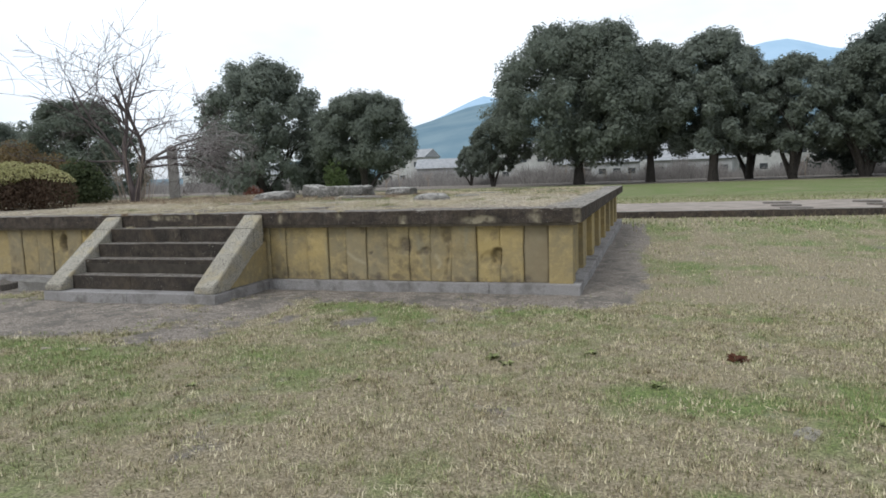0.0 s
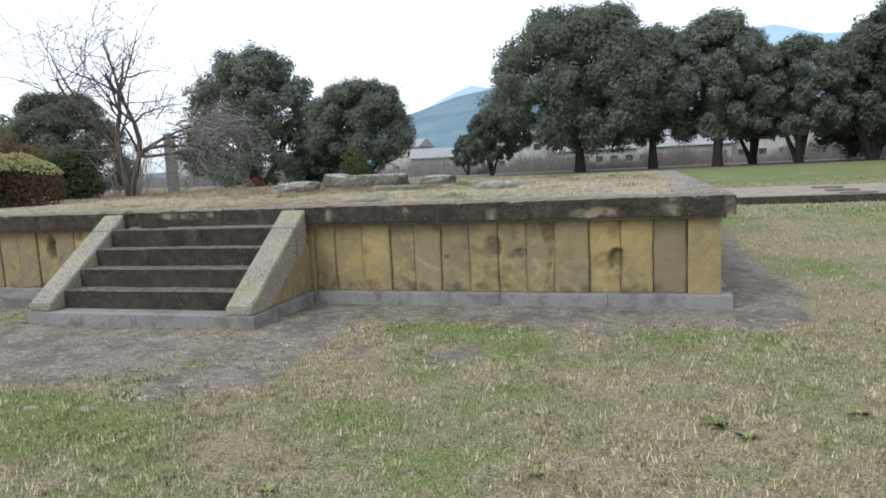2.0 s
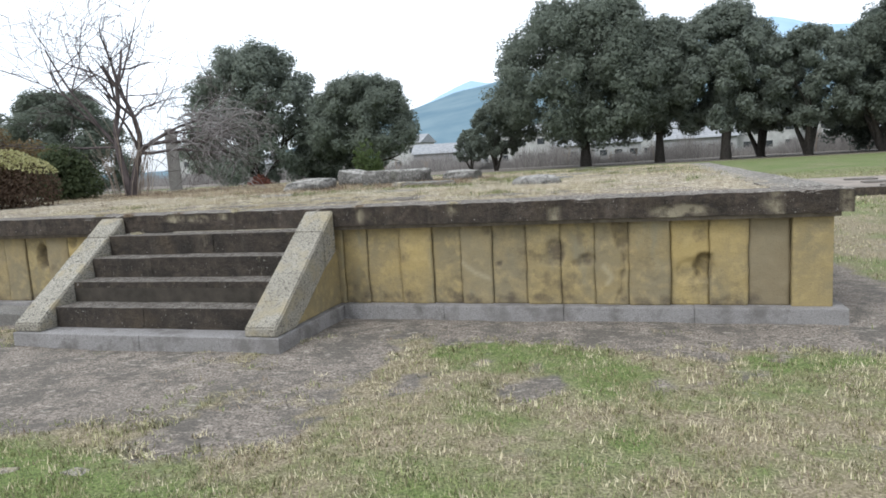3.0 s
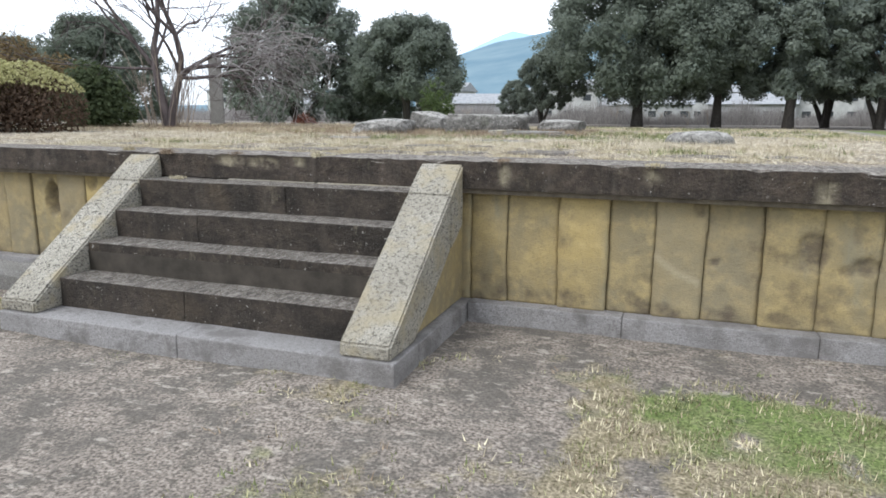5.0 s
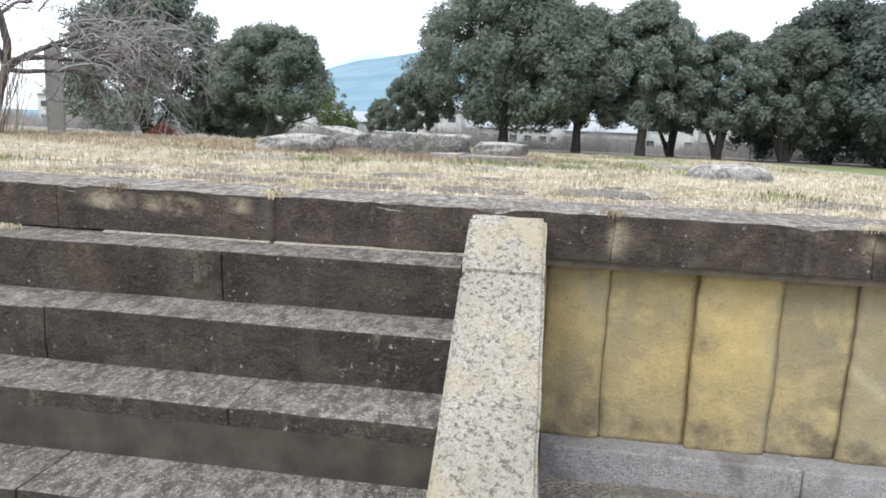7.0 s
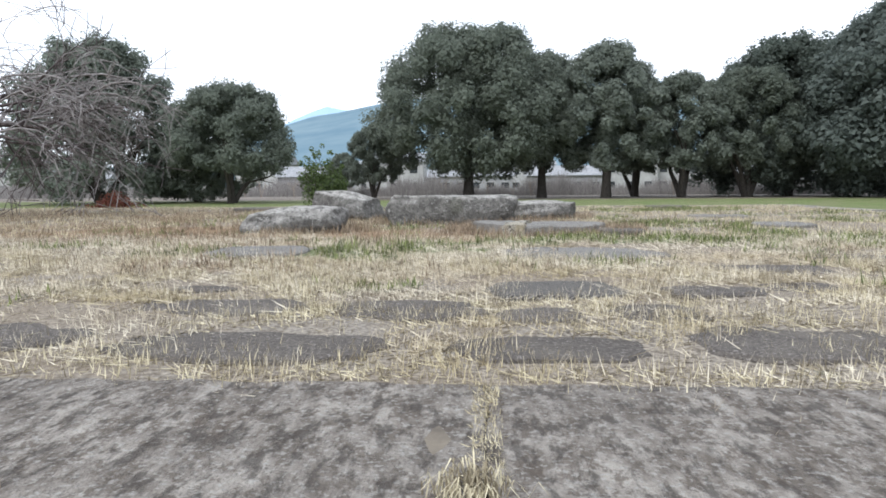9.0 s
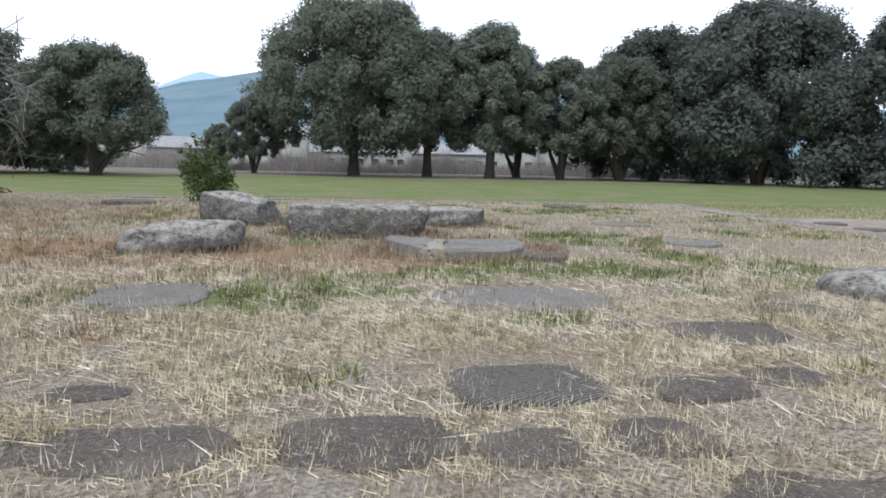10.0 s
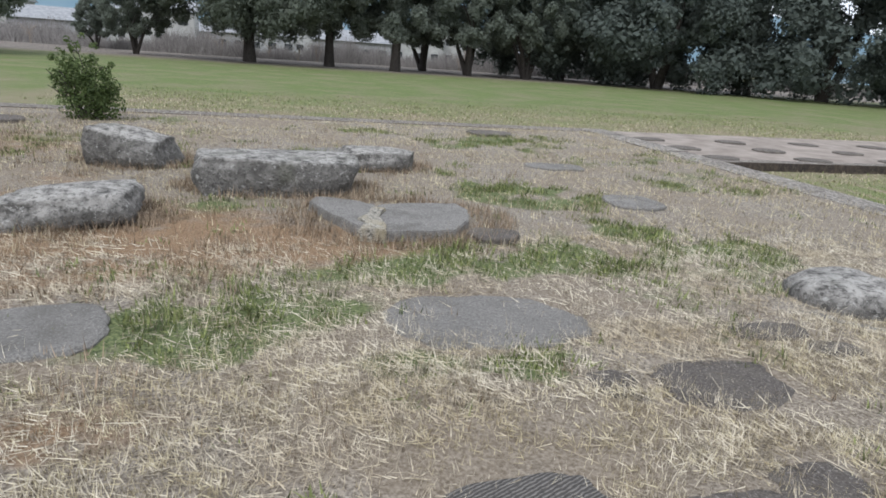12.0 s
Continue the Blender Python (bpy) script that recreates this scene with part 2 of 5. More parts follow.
def rock_material():
    m = Mat("lichened_rock", 0.92)
    big, mid, fine = m.noise(3, 6), m.noise(13, 6), m.noise(70, 4)
    c = m.mix(m.ramp(mid, 0.35, 0.68), rgb(0.085, 0.080, 0.072), rgb(0.215, 0.203, 0.185))
    # Faces turned upward are mixed towards a paler grey.
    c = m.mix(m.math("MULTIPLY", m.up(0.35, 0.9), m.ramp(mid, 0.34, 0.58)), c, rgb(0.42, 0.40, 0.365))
    c = m.mix(m.math("MULTIPLY", m.ramp(m.noise(38, 6, None, 0.75), 0.53, 0.59), 0.7), c, rgb(0.045, 0.042, 0.038))
    c = m.mix(m.math("MULTIPLY", m.ramp(m.noise(27, 7, None, 0.75), 0.57, 0.62), 0.7), c, rgb(0.42, 0.41, 0.38))
    c = m.mix(m.math("MULTIPLY", m.ramp(big, 0.55, 0.7), 0.6), c, rgb(0.12, 0.12, 0.09))
    c = m.mix(m.math("MULTIPLY", m.ramp(fine, 0.6, 0.75), 0.5), c, rgb(0.42, 0.41, 0.38))
    return m.done(c, m.math("ADD", m.math("MULTIPLY", mid, 2.0), fine), 0.8, 0.03)


def leaf_material(name, a, b, rough=0.6):
    m = Mat(name, rough)
    m.bsdf.inputs["Specular IOR Level"].default_value = 0.22
    c = m.mix(m.geo.outputs["Random Per Island"], a, b)
    c = m.mix(m.math("MULTIPLY", m.ramp(m.noise(0.35, 4), 0.4, 0.65), 0.55), c, a)
    c = m.mix(m.math("MULTIPLY", m.info.outputs["Random"], 0.25), c, rgb(0.06, 0.075, 0.03))
    mat = m.done(c)
    thin, blend = m.nodes.new("ShaderNodeBsdfTranslucent"), m.nodes.new("ShaderNodeMixShader")
    blend.inputs["Fac"].default_value = 0.55
    m.links.new(c, thin.inputs["Color"])
    m.links.new(m.bsdf.outputs["BSDF"], blend.inputs[1])
    m.links.new(thin.outputs["BSDF"], blend.inputs[2])
    m.links.new(blend.outputs["Shader"], m.nodes["Material Output"].inputs["Surface"])
    return mat


def bark_material(name, a, b):
    m = Mat(name, 0.95)
    c = m.mix(m.ramp(m.noise(14, 5, (1, 1, 0.2)), 0.35, 0.68), a, b)
    return m.done(c, m.noise(20, 5, (1, 1, 0.2)), 0.6, 0.02)


def plain_material(name, a, b, scale=3.0, rough=0.85):
    m = Mat(name, rough)
    c = m.mix(m.ramp(m.noise(scale, 5), 0.35, 0.68), a, b)
    return m.done(c, m.noise(scale * 8, 4), 0.2, 0.02)


def hill_material(name, a, b, haze_glow, amount):
    # Distance haze is put into the blue base colours and the emission.
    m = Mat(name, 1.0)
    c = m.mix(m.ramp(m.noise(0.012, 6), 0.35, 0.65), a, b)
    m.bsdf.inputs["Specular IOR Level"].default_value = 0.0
    m.bsdf.inputs["Emission Color"].default_value = haze_glow
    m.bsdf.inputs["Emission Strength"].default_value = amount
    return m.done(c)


M_GROUND, M_THATCH, M_PANEL, M_ROCK = ground_material(), thatch_material(), panel_material(), rock_material()
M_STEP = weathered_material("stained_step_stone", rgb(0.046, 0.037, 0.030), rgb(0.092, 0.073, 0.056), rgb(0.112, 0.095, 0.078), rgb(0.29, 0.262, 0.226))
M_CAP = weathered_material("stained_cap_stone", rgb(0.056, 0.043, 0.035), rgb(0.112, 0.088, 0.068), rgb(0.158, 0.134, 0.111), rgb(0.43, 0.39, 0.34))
M_CAP_PALE = weathered_material("pale_cap_stone", rgb(0.056, 0.043, 0.035), rgb(0.112, 0.088, 0.068), rgb(0.23, 0.205, 0.175), rgb(0.56, 0.52, 0.46))
M_RAIL = granite_material("pitted_cream_granite", rgb(0.54, 0.51, 0.44), rgb(0.24, 0.217, 0.172), rgb(0.37, 0.31, 0.19), 0.95)
M_PLINTH = granite_material("grey_plinth_granite", rgb(0.42, 0.40, 0.39), rgb(0.235, 0.222, 0.212), rgb(0.115, 0.103, 0.093), 0.4)
M_FLAG = granite_material("dark_flagstone", rgb(0.195, 0.172, 0.150), rgb(0.085, 0.073, 0.063), rgb(0.17, 0.15, 0.125), 0.6, rgb(0.36, 0.33, 0.30))
M_FLAG_PALE = granite_material("pale_flagstone", rgb(0.34, 0.322, 0.295), rgb(0.17, 0.16, 0.145), rgb(0.13, 0.12, 0.105), 0.5, rgb(0.42, 0.41, 0.38))
M_TOOLED = tooled_material()
M_CORE = plain_material("dark_joint_earth", rgb(0.03, 0.026, 0.02), rgb(0.06, 0.05, 0.04), 8)
M_BARK = bark_material("dark_bark", rgb(0.035, 0.030, 0.026), rgb(0.085, 0.075, 0.065))
M_TWIG = bark_material("grey_brown_bark", rgb(0.058, 0.047, 0.046), rgb(0.150, 0.124, 0.118))
M_GREY_TWIG = bark_material("pale_grey_bark", rgb(0.19, 0.172, 0.165), rgb(0.36, 0.335, 0.32))
M_PALE_TWIG = bark_material("pale_dry_bark", rgb(0.20, 0.16, 0.125), rgb(0.38, 0.32, 0.26))
# The far trees' leaf colours are lifted and greyed to put haze into them.
M_LEAF = leaf_material("camphor_leaves", rgb(0.172, 0.198, 0.165), rgb(0.255, 0.28, 0.228))
M_LEAF_DEEP = leaf_material("deep_evergreen_leaves", rgb(0.125, 0.150, 0.134), rgb(0.185, 0.210, 0.182))
M_LEAF_SHRUB = leaf_material("shrub_leaves", rgb(0.05, 0.078, 0.026), rgb(0.165, 0.215, 0.075))
M_LEAF_DARK = leaf_material("dark_shrub_leaves", rgb(0.05, 0.068, 0.032), rgb(0.125, 0.15, 0.07))
M_LEAF_HEDGE = leaf_material("brown_hedge_leaves", rgb(0.075, 0.048, 0.037), rgb(0.17, 0.108, 0.075), 0.7)
M_LEAF_TOP = leaf_material("yellow_green_hedge_leaves", rgb(0.33, 0.32, 0.14), rgb(0.60, 0.57, 0.30), 0.7)
M_LEAF_ORANGE = leaf_material("rusty_leaves", rgb(0.12, 0.085, 0.042), rgb(0.25, 0.19, 0.095), 0.7)
M_LEAF_RED = leaf_material("red_brown_leaves", rgb(0.12, 0.035, 0.025), rgb(0.20, 0.08, 0.05), 0.7)
M_BLADE_DRY = blade_material("dry_grass", rgb(0.150, 0.120, 0.076), rgb(0.66, 0.59, 0.41), rgb(0.37, 0.305, 0.178))
M_BLADE_GREEN = blade_material("green_grass", rgb(0.058, 0.074, 0.026), rgb(0.30, 0.335, 0.135), rgb(0.185, 0.185, 0.08))
M_BLADE_OLIVE = blade_material("olive_grass", rgb(0.082, 0.080, 0.036), rgb(0.44, 0.415, 0.235), rgb(0.235, 0.215, 0.11))
M_BLADE_WEED = blade_material("low_weeds", rgb(0.042, 0.060, 0.022), rgb(0.235, 0.265, 0.095), rgb(0.125, 0.13, 0.052))
M_BLADE_STRAW = blade_material("bleached_straw", rgb(0.235, 0.20, 0.152), rgb(0.70, 0.635, 0.50), rgb(0.45, 0.37, 0.245))
M_BLADE_RUST = blade_material("rusty_dry_grass", rgb(0.088, 0.064, 0.043), rgb(0.38, 0.295, 0.205), rgb(0.20, 0.142, 0.092))
M_REED = blade_material("grey_reeds", rgb(0.13, 0.12, 0.112), rgb(0.32, 0.30, 0.285), rgb(0.20, 0.185, 0.175))
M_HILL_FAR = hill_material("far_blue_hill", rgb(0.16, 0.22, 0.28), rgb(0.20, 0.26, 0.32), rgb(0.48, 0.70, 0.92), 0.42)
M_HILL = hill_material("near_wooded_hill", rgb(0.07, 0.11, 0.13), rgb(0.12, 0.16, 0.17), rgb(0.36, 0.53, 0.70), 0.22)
M_WALL_PALE = plain_material("pale_render", rgb(0.36, 0.355, 0.345), rgb(0.48, 0.475, 0.46), 1.0)
M_WALL_GREY = plain_material("grey_siding", rgb(0.30, 0.30, 0.31), rgb(0.38, 0.38, 0.38), 1.0)
M_ROOF = plain_material("grey_roof_tiles", rgb(0.22, 0.225, 0.235), rgb(0.34, 0.345, 0.35), 2.0, 0.6)
M_PANE = plain_material("dark_window_pane", rgb(0.04, 0.045, 0.05), rgb(0.07, 0.075, 0.08), 1.0, 0.15)
M_JOINT = plain_material("joint_earth", rgb(0.11, 0.092, 0.072), rgb(0.20, 0.17, 0.13), 14)


# ---- mesh tools ----
def mesh_object(name, verts, faces, material, smooth=False):
    me = bpy.data.meshes.new(name)
    me.from_pydata(verts, [], faces)
    me.materials.append(material)
    if smooth:
        me.polygons.foreach_set("use_smooth", [True] * len(me.polygons))
    return new(name, me)


def soup(name, verts, sides, material):
    """A mesh out of loose polygons that all have the same number of sides; verts is an array of n * sides points."""
    me = bpy.data.meshes.new(name)
    count = len(verts) // sides
    me.vertices.add(len(verts))
    me.vertices.foreach_set("co", np.asarray(verts, np.float32).ravel())
    me.loops.add(count * sides)
    me.loops.foreach_set("vertex_index", np.arange(count * sides, dtype=np.int32))
    me.polygons.add(count)
    me.polygons.foreach_set("loop_start", np.arange(count, dtype=np.int32) * sides)
    me.materials.append(material)
    me.update(calc_edges=True)
    return new(name, me)


def part(name, bm, material, parent, label=""):
    me = bpy.data.meshes.new(name)
    bm.to_mesh(me)
    bm.free()
    me.materials.append(material)
    ob = new(name, me)
    ob.parent = parent
    if label:
        tagged(ob, label)
    return ob


def under(ob, parent, label=""):
    ob.parent = parent
    return tagged(ob, label) if label else ob


def box_bm(x0, x1, y0, y1, z0, z1, bevel=0.006, rough=0.0, cuts=0):
    bm = bmesh.new()
    bmesh.ops.create_cube(bm, size=1.0, matrix=Matrix.Translation(((x0 + x1) / 2, (y0 + y1) / 2, (z0 + z1) / 2)) @ Matrix.Diagonal((x1 - x0, y1 - y0, z1 - z0, 1)))
    if bevel:
        bmesh.ops.bevel(bm, geom=bm.edges[:], offset=bevel, segments=2, affect="EDGES", profile=0.6)
    if cuts:
        long = [e for e in bm.edges if e.calc_length() > 0.12]
        bmesh.ops.subdivide_edges(bm, edges=long, cuts=cuts, use_grid_fill=True)
    if rough:
        for v in bm.verts:
            v.co += noise.noise_vector(v.co * 9.0) * rough
    return bm


def prism_bm(profile, x0, x1, bevel=0.008, rough=0.0, cuts=0):
    """A profile of (y, z) points drawn out along x."""
    bm = bmesh.new()
    a = [bm.verts.new((x0, y, z)) for y, z in profile]
    b = [bm.verts.new((x1, y, z)) for y, z in profile]
    n = len(profile)
    bm.faces.new(a)
    bm.faces.new(b[::-1])
    for k in range(n):
        bm.faces.new((a[k], b[k], b[(k + 1) % n], a[(k + 1) % n]))
    bmesh.ops.recalc_face_normals(bm, faces=bm.faces[:])
    if bevel:
        bmesh.ops.bevel(bm, geom=bm.edges[:], offset=bevel, segments=2, affect="EDGES")
    if cuts:
        bmesh.ops.subdivide_edges(bm, edges=[e for e in bm.edges if e.calc_length() > 0.15], cuts=cuts, use_grid_fill=True)
    if rough:
        for v in bm.verts:
            v.co += noise.noise_vector(v.co * 11.0) * rough
    return bm


def fbm(x, y, s):
    return noise.fractal(Vector((x * s, y * s, 3.7)), 1.0, 2.0, 4)


def blob(x, y, cx, cy, rx, ry):
    return max(0.0, 1.0 - ((x - cx) / rx) ** 2 - ((y - cy) / ry) ** 2)


def grid_axis(lo, hi, step, far):
    inner = list(np.arange(lo, hi + step / 2, step))
    out, s, left, right = step, step, [], []
    a, b = lo, hi
    while a > -far or b < far:
        s *= 1.22
        a, b = a - s, b + s
        left.append(a)
        right.append(b)
    return left[::-1] + inner + right


# ---- the ground ----
PLAT_LEFT, PLAT_BACK, TOP = -20.0, 11.8, 1.14


def lawn_cover(x, y):
    """Bare earth and green of the lawn, 0 to 1 each."""
    front = -y if x < 0 else math.hypot(max(x, 0), max(-y, 0)) if y < 0 else x
    soil = 0.0
    if y < 0.3 or x > 0:
        width = 0.74 + 0.2 * fbm(x, y, 0.6)
        soil = max(soil, 1.0 - max(0.0, front - width * 0.75) / 0.35)
    soil = max(soil, 1.45 * blob(x, y, -6.4, -2.0, 3.0, 1.25))
    soil = max(soil, 0.75 * blob(x, y, -4.3, -2.4, 1.0, 0.9))
    soil = max(soil, 1.1 * blob(x, y, -3.95, -1.35, 0.75, 1.1))
    if blob(x, y, -2.8, -1.15, 2.2, 0.9) > 0:
        soil = max(soil, min(0.9, 0.20 + 1.0 * fbm(x, y + 2, 2.4)) * min(1.0, 3 * blob(x, y, -2.8, -1.15, 2.2, 0.9)))
    soil = max(0.0, min(1.0, soil + 0.45 * fbm(x, y, 1.3) + 0.35 * fbm(x, y + 3, 4.5)))
    # Litter-brown band under the far trees, standing in for their shade too.
    if 71 < y < 99 and abs(x) < 110:
        return min(1.0, (y - 71) / 3.0) * 0.9, 0.25
    if y > 13 or y < -12 or abs(x) > 16:
        return 0.0, max(0.35, min(0.85, 0.35 + 0.03 * (y - 20)))
    green = 0.37 + 0.5 * fbm(x, y, 0.42) + 0.6 * fbm(x + 9, y, 1.7)
    ragged = max(0.1, min(1.3, 0.75 + 1.7 * fbm(x + 5, y, 2.9)))
    for cx, cy, rx, ry, amount in ((-6.0, -3.35, 1.9, 0.55, 0.9), (-4.5, -3.6, 1.2, 0.75, 1.0), (-2.8, -0.98, 1.35, 0.52, 1.0), (-0.4, -1.05, 1.3, 0.28, 0.7), (2.6, -3.6, 2.2, 0.8, 0.8),
                                   (1.6, -0.9, 1.1, 0.35, 0.7), (9.0, 6.0, 7.0, 3.0, 0.6), (7.0, 11.0, 8.0, 2.6, 1.0), (1.3, -5.4, 1.6, 0.5, 0.5), (-2.2, -4.4, 1.2, 0.5, 0.35), (0.2, -3.5, 1.3, 0.4, 0.45)):
        green += amount * ragged * blob(x, y, cx, cy, rx, ry)
    green -= 0.55 * blob(x, y, 4.2, 0.5, 3.2, 4.2)
    if y > 20:
        green += min(0.45, (y - 20) * 0.03)
    return soil, max(0.0, min(1.0, green))


def bank(x, y):
    """The earth banked up against the plinth of the wall and of the stairs."""
    if y > 6 or y < -3 or x < -12:
        return 0.0
    wall = math.hypot(max(0.0, -y), max(0.0, x))
    stair = math.hypot(max(0.0, x + 4.46, -7.28 - x), max(0.0, -1.26 - y))
    return 0.05 * max(0.0, min(1.0, (1.15 - min(wall, stair)) / 0.9))


def build_ground():
    xs = grid_axis(-12.0, 9.0, 0.14, 3500.0)
    ys = grid_axis(-10.0, 4.0, 0.14, 3500.0)
    verts, cover = [], []
    for y in ys:
        for x in xs:
            near = abs(x) < 40 and abs(y) < 40
            z = (0.018 * fbm(x, y, 0.7) + 0.008 * fbm(x, y, 4.0)) if near else 0.0
            soil, green = lawn_cover(x, y) if abs(x) < 150 and abs(y) < 150 else (0.0, 0.6)
            z += bank(x, y) - 0.012 * soil if near else 0.0
            verts.append((x, y, z))
            cover.append((soil, green, 0.0, 1.0))
    w = len(xs)
    faces = [(j * w + i, j * w + i + 1, (j + 1) * w + i + 1, (j + 1) * w + i) for j in range(len(ys) - 1) for i in range(w - 1)]
    ob = mesh_object("ground", verts, faces, M_GROUND, True)
    a = ob.data.color_attributes.new("cover", "FLOAT_COLOR", "POINT")
    a.data.foreach_set("color", np.asarray(cover, np.float32).ravel())
    return tagged(ob, "winter lawn of straw-coloured and green grass with bare earth", "ground", kind="structure")


build_ground()

# ---- the stone platform ----
platform = tagged(new("stone_platform"), "weathered stone temple platform faced with ochre slabs", "platform", kind="structure")

WALL_Y, WALL_X = 0.12, -0.12
STAIR_L, STAIR_R, RAIL_W = -7.28, -4.46, 0.30


def top_cover(x, y):
    """Bare earth, green and rusty grass on the platform's top, 0 to 1 each."""
    soil = 0.25 + 0.45 * fbm(x, y, 0.9) - 0.3 * (y > 3.2)
    soil += 0.5 * blob(x, y, -6.4, 7.8, 1.6, 0.5)
    green = 0.10 + 0.5 * fbm(x + 4, y, 0.9) + 0.3 * fbm(x, y, 2.6)
    ragged = max(0.0, min(1.4, 0.8 + 2.2 * fbm(x + 5, y, 2.3)))
    for cx, cy, rx, ry, amount in ((-3.4, 4.1, 1.0, 0.65, 1.0), (-4.1, 3.9, 0.7, 0.4, 0.8), (-2.95, 3.9, 0.6, 0.35, 0.8), (-3.8, 5.8, 0.8, 0.8, 0.9), (-3.2, 9.0, 1.2, 1.2, 0.7),
                                   (-4.8, 7.0, 0.5, 0.4, 0.6), (-6.4, 2.95, 0.5, 0.32, 1.0), (-6.1, 3.2, 0.6, 0.35, 0.8), (-5.48, 2.6, 0.35, 0.16, 0.7), (-4.9, 2.55, 0.42, 0.18, 0.8),
                                   (-5.3, 3.7, 0.9, 0.28, 0.8), (-4.6, 4.0, 0.5, 0.3, 0.8), (-6.1, 4.5, 0.6, 0.3, 0.6), (-6.5, 5.1, 0.35, 0.4, 0.5), (-6.6, 3.8, 0.6, 0.25, 0.6)):
        green += amount * ragged * blob(x, y, cx, cy, rx, ry)
    rust = 0.9 * blob(x, y, -7.6, 4.4, 2.6, 1.3) + 0.7 * blob(x, y, -5.7, 4.25, 1.4, 0.5) + 0.5 * blob(x, y, -11, 7.0, 5, 3.5) + 0.6 * blob(x, y, -7.0, 2.3, 0.9, 0.3) + 0.35 * fbm(x, y, 1.1)
    return max(0, min(1, soil)), max(0, min(1, green)), max(0, min(1, rust))


def top_height(x, y):
    inside = min(1.0, max(0.0, min(y - 0.45, -0.45 - x, PLAT_BACK - 0.45 - y) / 0.6))
    return TOP - 0.012 + inside * (0.018 + 0.022 * fbm(x, y, 0.8) + 0.010 * fbm(x, y, 3.5))


def build_top():
    xs = list(np.arange(PLAT_LEFT + 0.3, -9.0, 0.3)) + list(np.arange(-9.0, -0.3, 0.075)) + [-0.3]
    ys = list(np.arange(0.3, 7.0, 0.075)) + list(np.arange(7.0, PLAT_BACK - 0.3, 0.2)) + [PLAT_BACK - 0.3]
    verts = [(x, y, top_height(x, y)) for y in ys for x in xs]
    cover = [(*top_cover(x, y), 1.0) for y in ys for x in xs]
    w = len(xs)
    faces = [(j * w + i, j * w + i + 1, (j + 1) * w + i + 1, (j + 1) * w + i) for j in range(len(ys) - 1) for i in range(w - 1)]
    ob = mesh_object("platform_ground", verts, faces, M_THATCH, True)
    a = ob.data.color_attributes.new("cover", "FLOAT_COLOR", "POINT")
    a.data.foreach_set("color", np.asarray(cover, np.float32).ravel())
    return tagged(ob, "earth top of the platform under dry straw", "ground", kind="structure")


build_top()
part("core", box_bm(PLAT_LEFT + 0.1, WALL_X - 0.16, WALL_Y + 0.16, PLAT_BACK - 0.25, 0.0, TOP - 0.06, 0), M_CORE, platform)

part("joint_earth", box_bm(PLAT_LEFT + 0.1, -0.06, 0.05, 0.5, 0.92, TOP - 0.005, 0), M_JOINT, platform)


def mason(name, parent, material, x0, x1, y0, y1, z0, z1, bevel=0.008, rough=0.003, cuts=0, label="", spalls=()):
    """One dressed stone with its own origin at the middle of its base; spalls break its front edge."""
    cx, cy = (x0 + x1) / 2, (y0 + y1) / 2
    bm = box_bm(x0 - cx, x1 - cx, y0 - cy, y1 - cy, 0, z1 - z0, bevel)
    if cuts:
        bmesh.ops.subdivide_edges(bm, edges=[e for e in bm.edges if e.calc_length() > 0.13], cuts=cuts, use_grid_fill=True)
    pale = []
    for v in bm.verts:
        at_world = Vector((v.co.x + cx, v.co.y + cy, v.co.z + z0))
        q = max([0.0] + [1.0 - ((at_world.x - a) / c) ** 2 - ((at_world.z - b) / d) ** 2 for a, b, c, d in spalls])
        front = v.co.y < y0 - cy + 0.02
        pale.append((0.0, min(1.0, 1.8 * q) if front else 0.0, 0.0, 1.0))
        v.co += noise.noise_vector(at_world * 8.0) * rough
        if spalls and front:
            # worn arris: the top front edge is chipped here and there
            chip = max(0.0, noise.noise(Vector((at_world.x * 5.0, 3.0, 1.0))) - 0.12) * (at_world.z > z1 - 0.03)
            v.co.y += 0.014 * q + 0.05 * chip
            v.co.z -= 0.045 * chip
    ob = part(name, bm, material, parent, label)
    if spalls:
        a = ob.data.color_attributes.new("wear", "FLOAT_COLOR", "POINT")
        a.data.foreach_set("color", np.asarray(pale, np.float32).ravel())
    ob.location = (cx, cy, z0)
    return ob


rng = random.Random(4)


def seam(x, z):
    """How far the joint at x wanders to the side at height z."""
    return 0.011 * noise.noise(Vector((x * 17.0, z * 3.1, 2.0))) + 0.006 * noise.noise(Vector((x * 17.0, z * 11.0, 7.0)))


def near_line(x, z, line):
    """Distance from (x, z) to a broken line."""
    best = 9.0
    for (ax, az), (bx, bz) in zip(line, line[1:]):
        dx, dz = bx - ax, bz - az
        t = max(0.0, min(1.0, ((x - ax) * dx + (z - az) * dz) / (dx * dx + dz * dz)))
        best = min(best, math.hypot(x - ax - t * dx, z - az - t * dz))
    return best


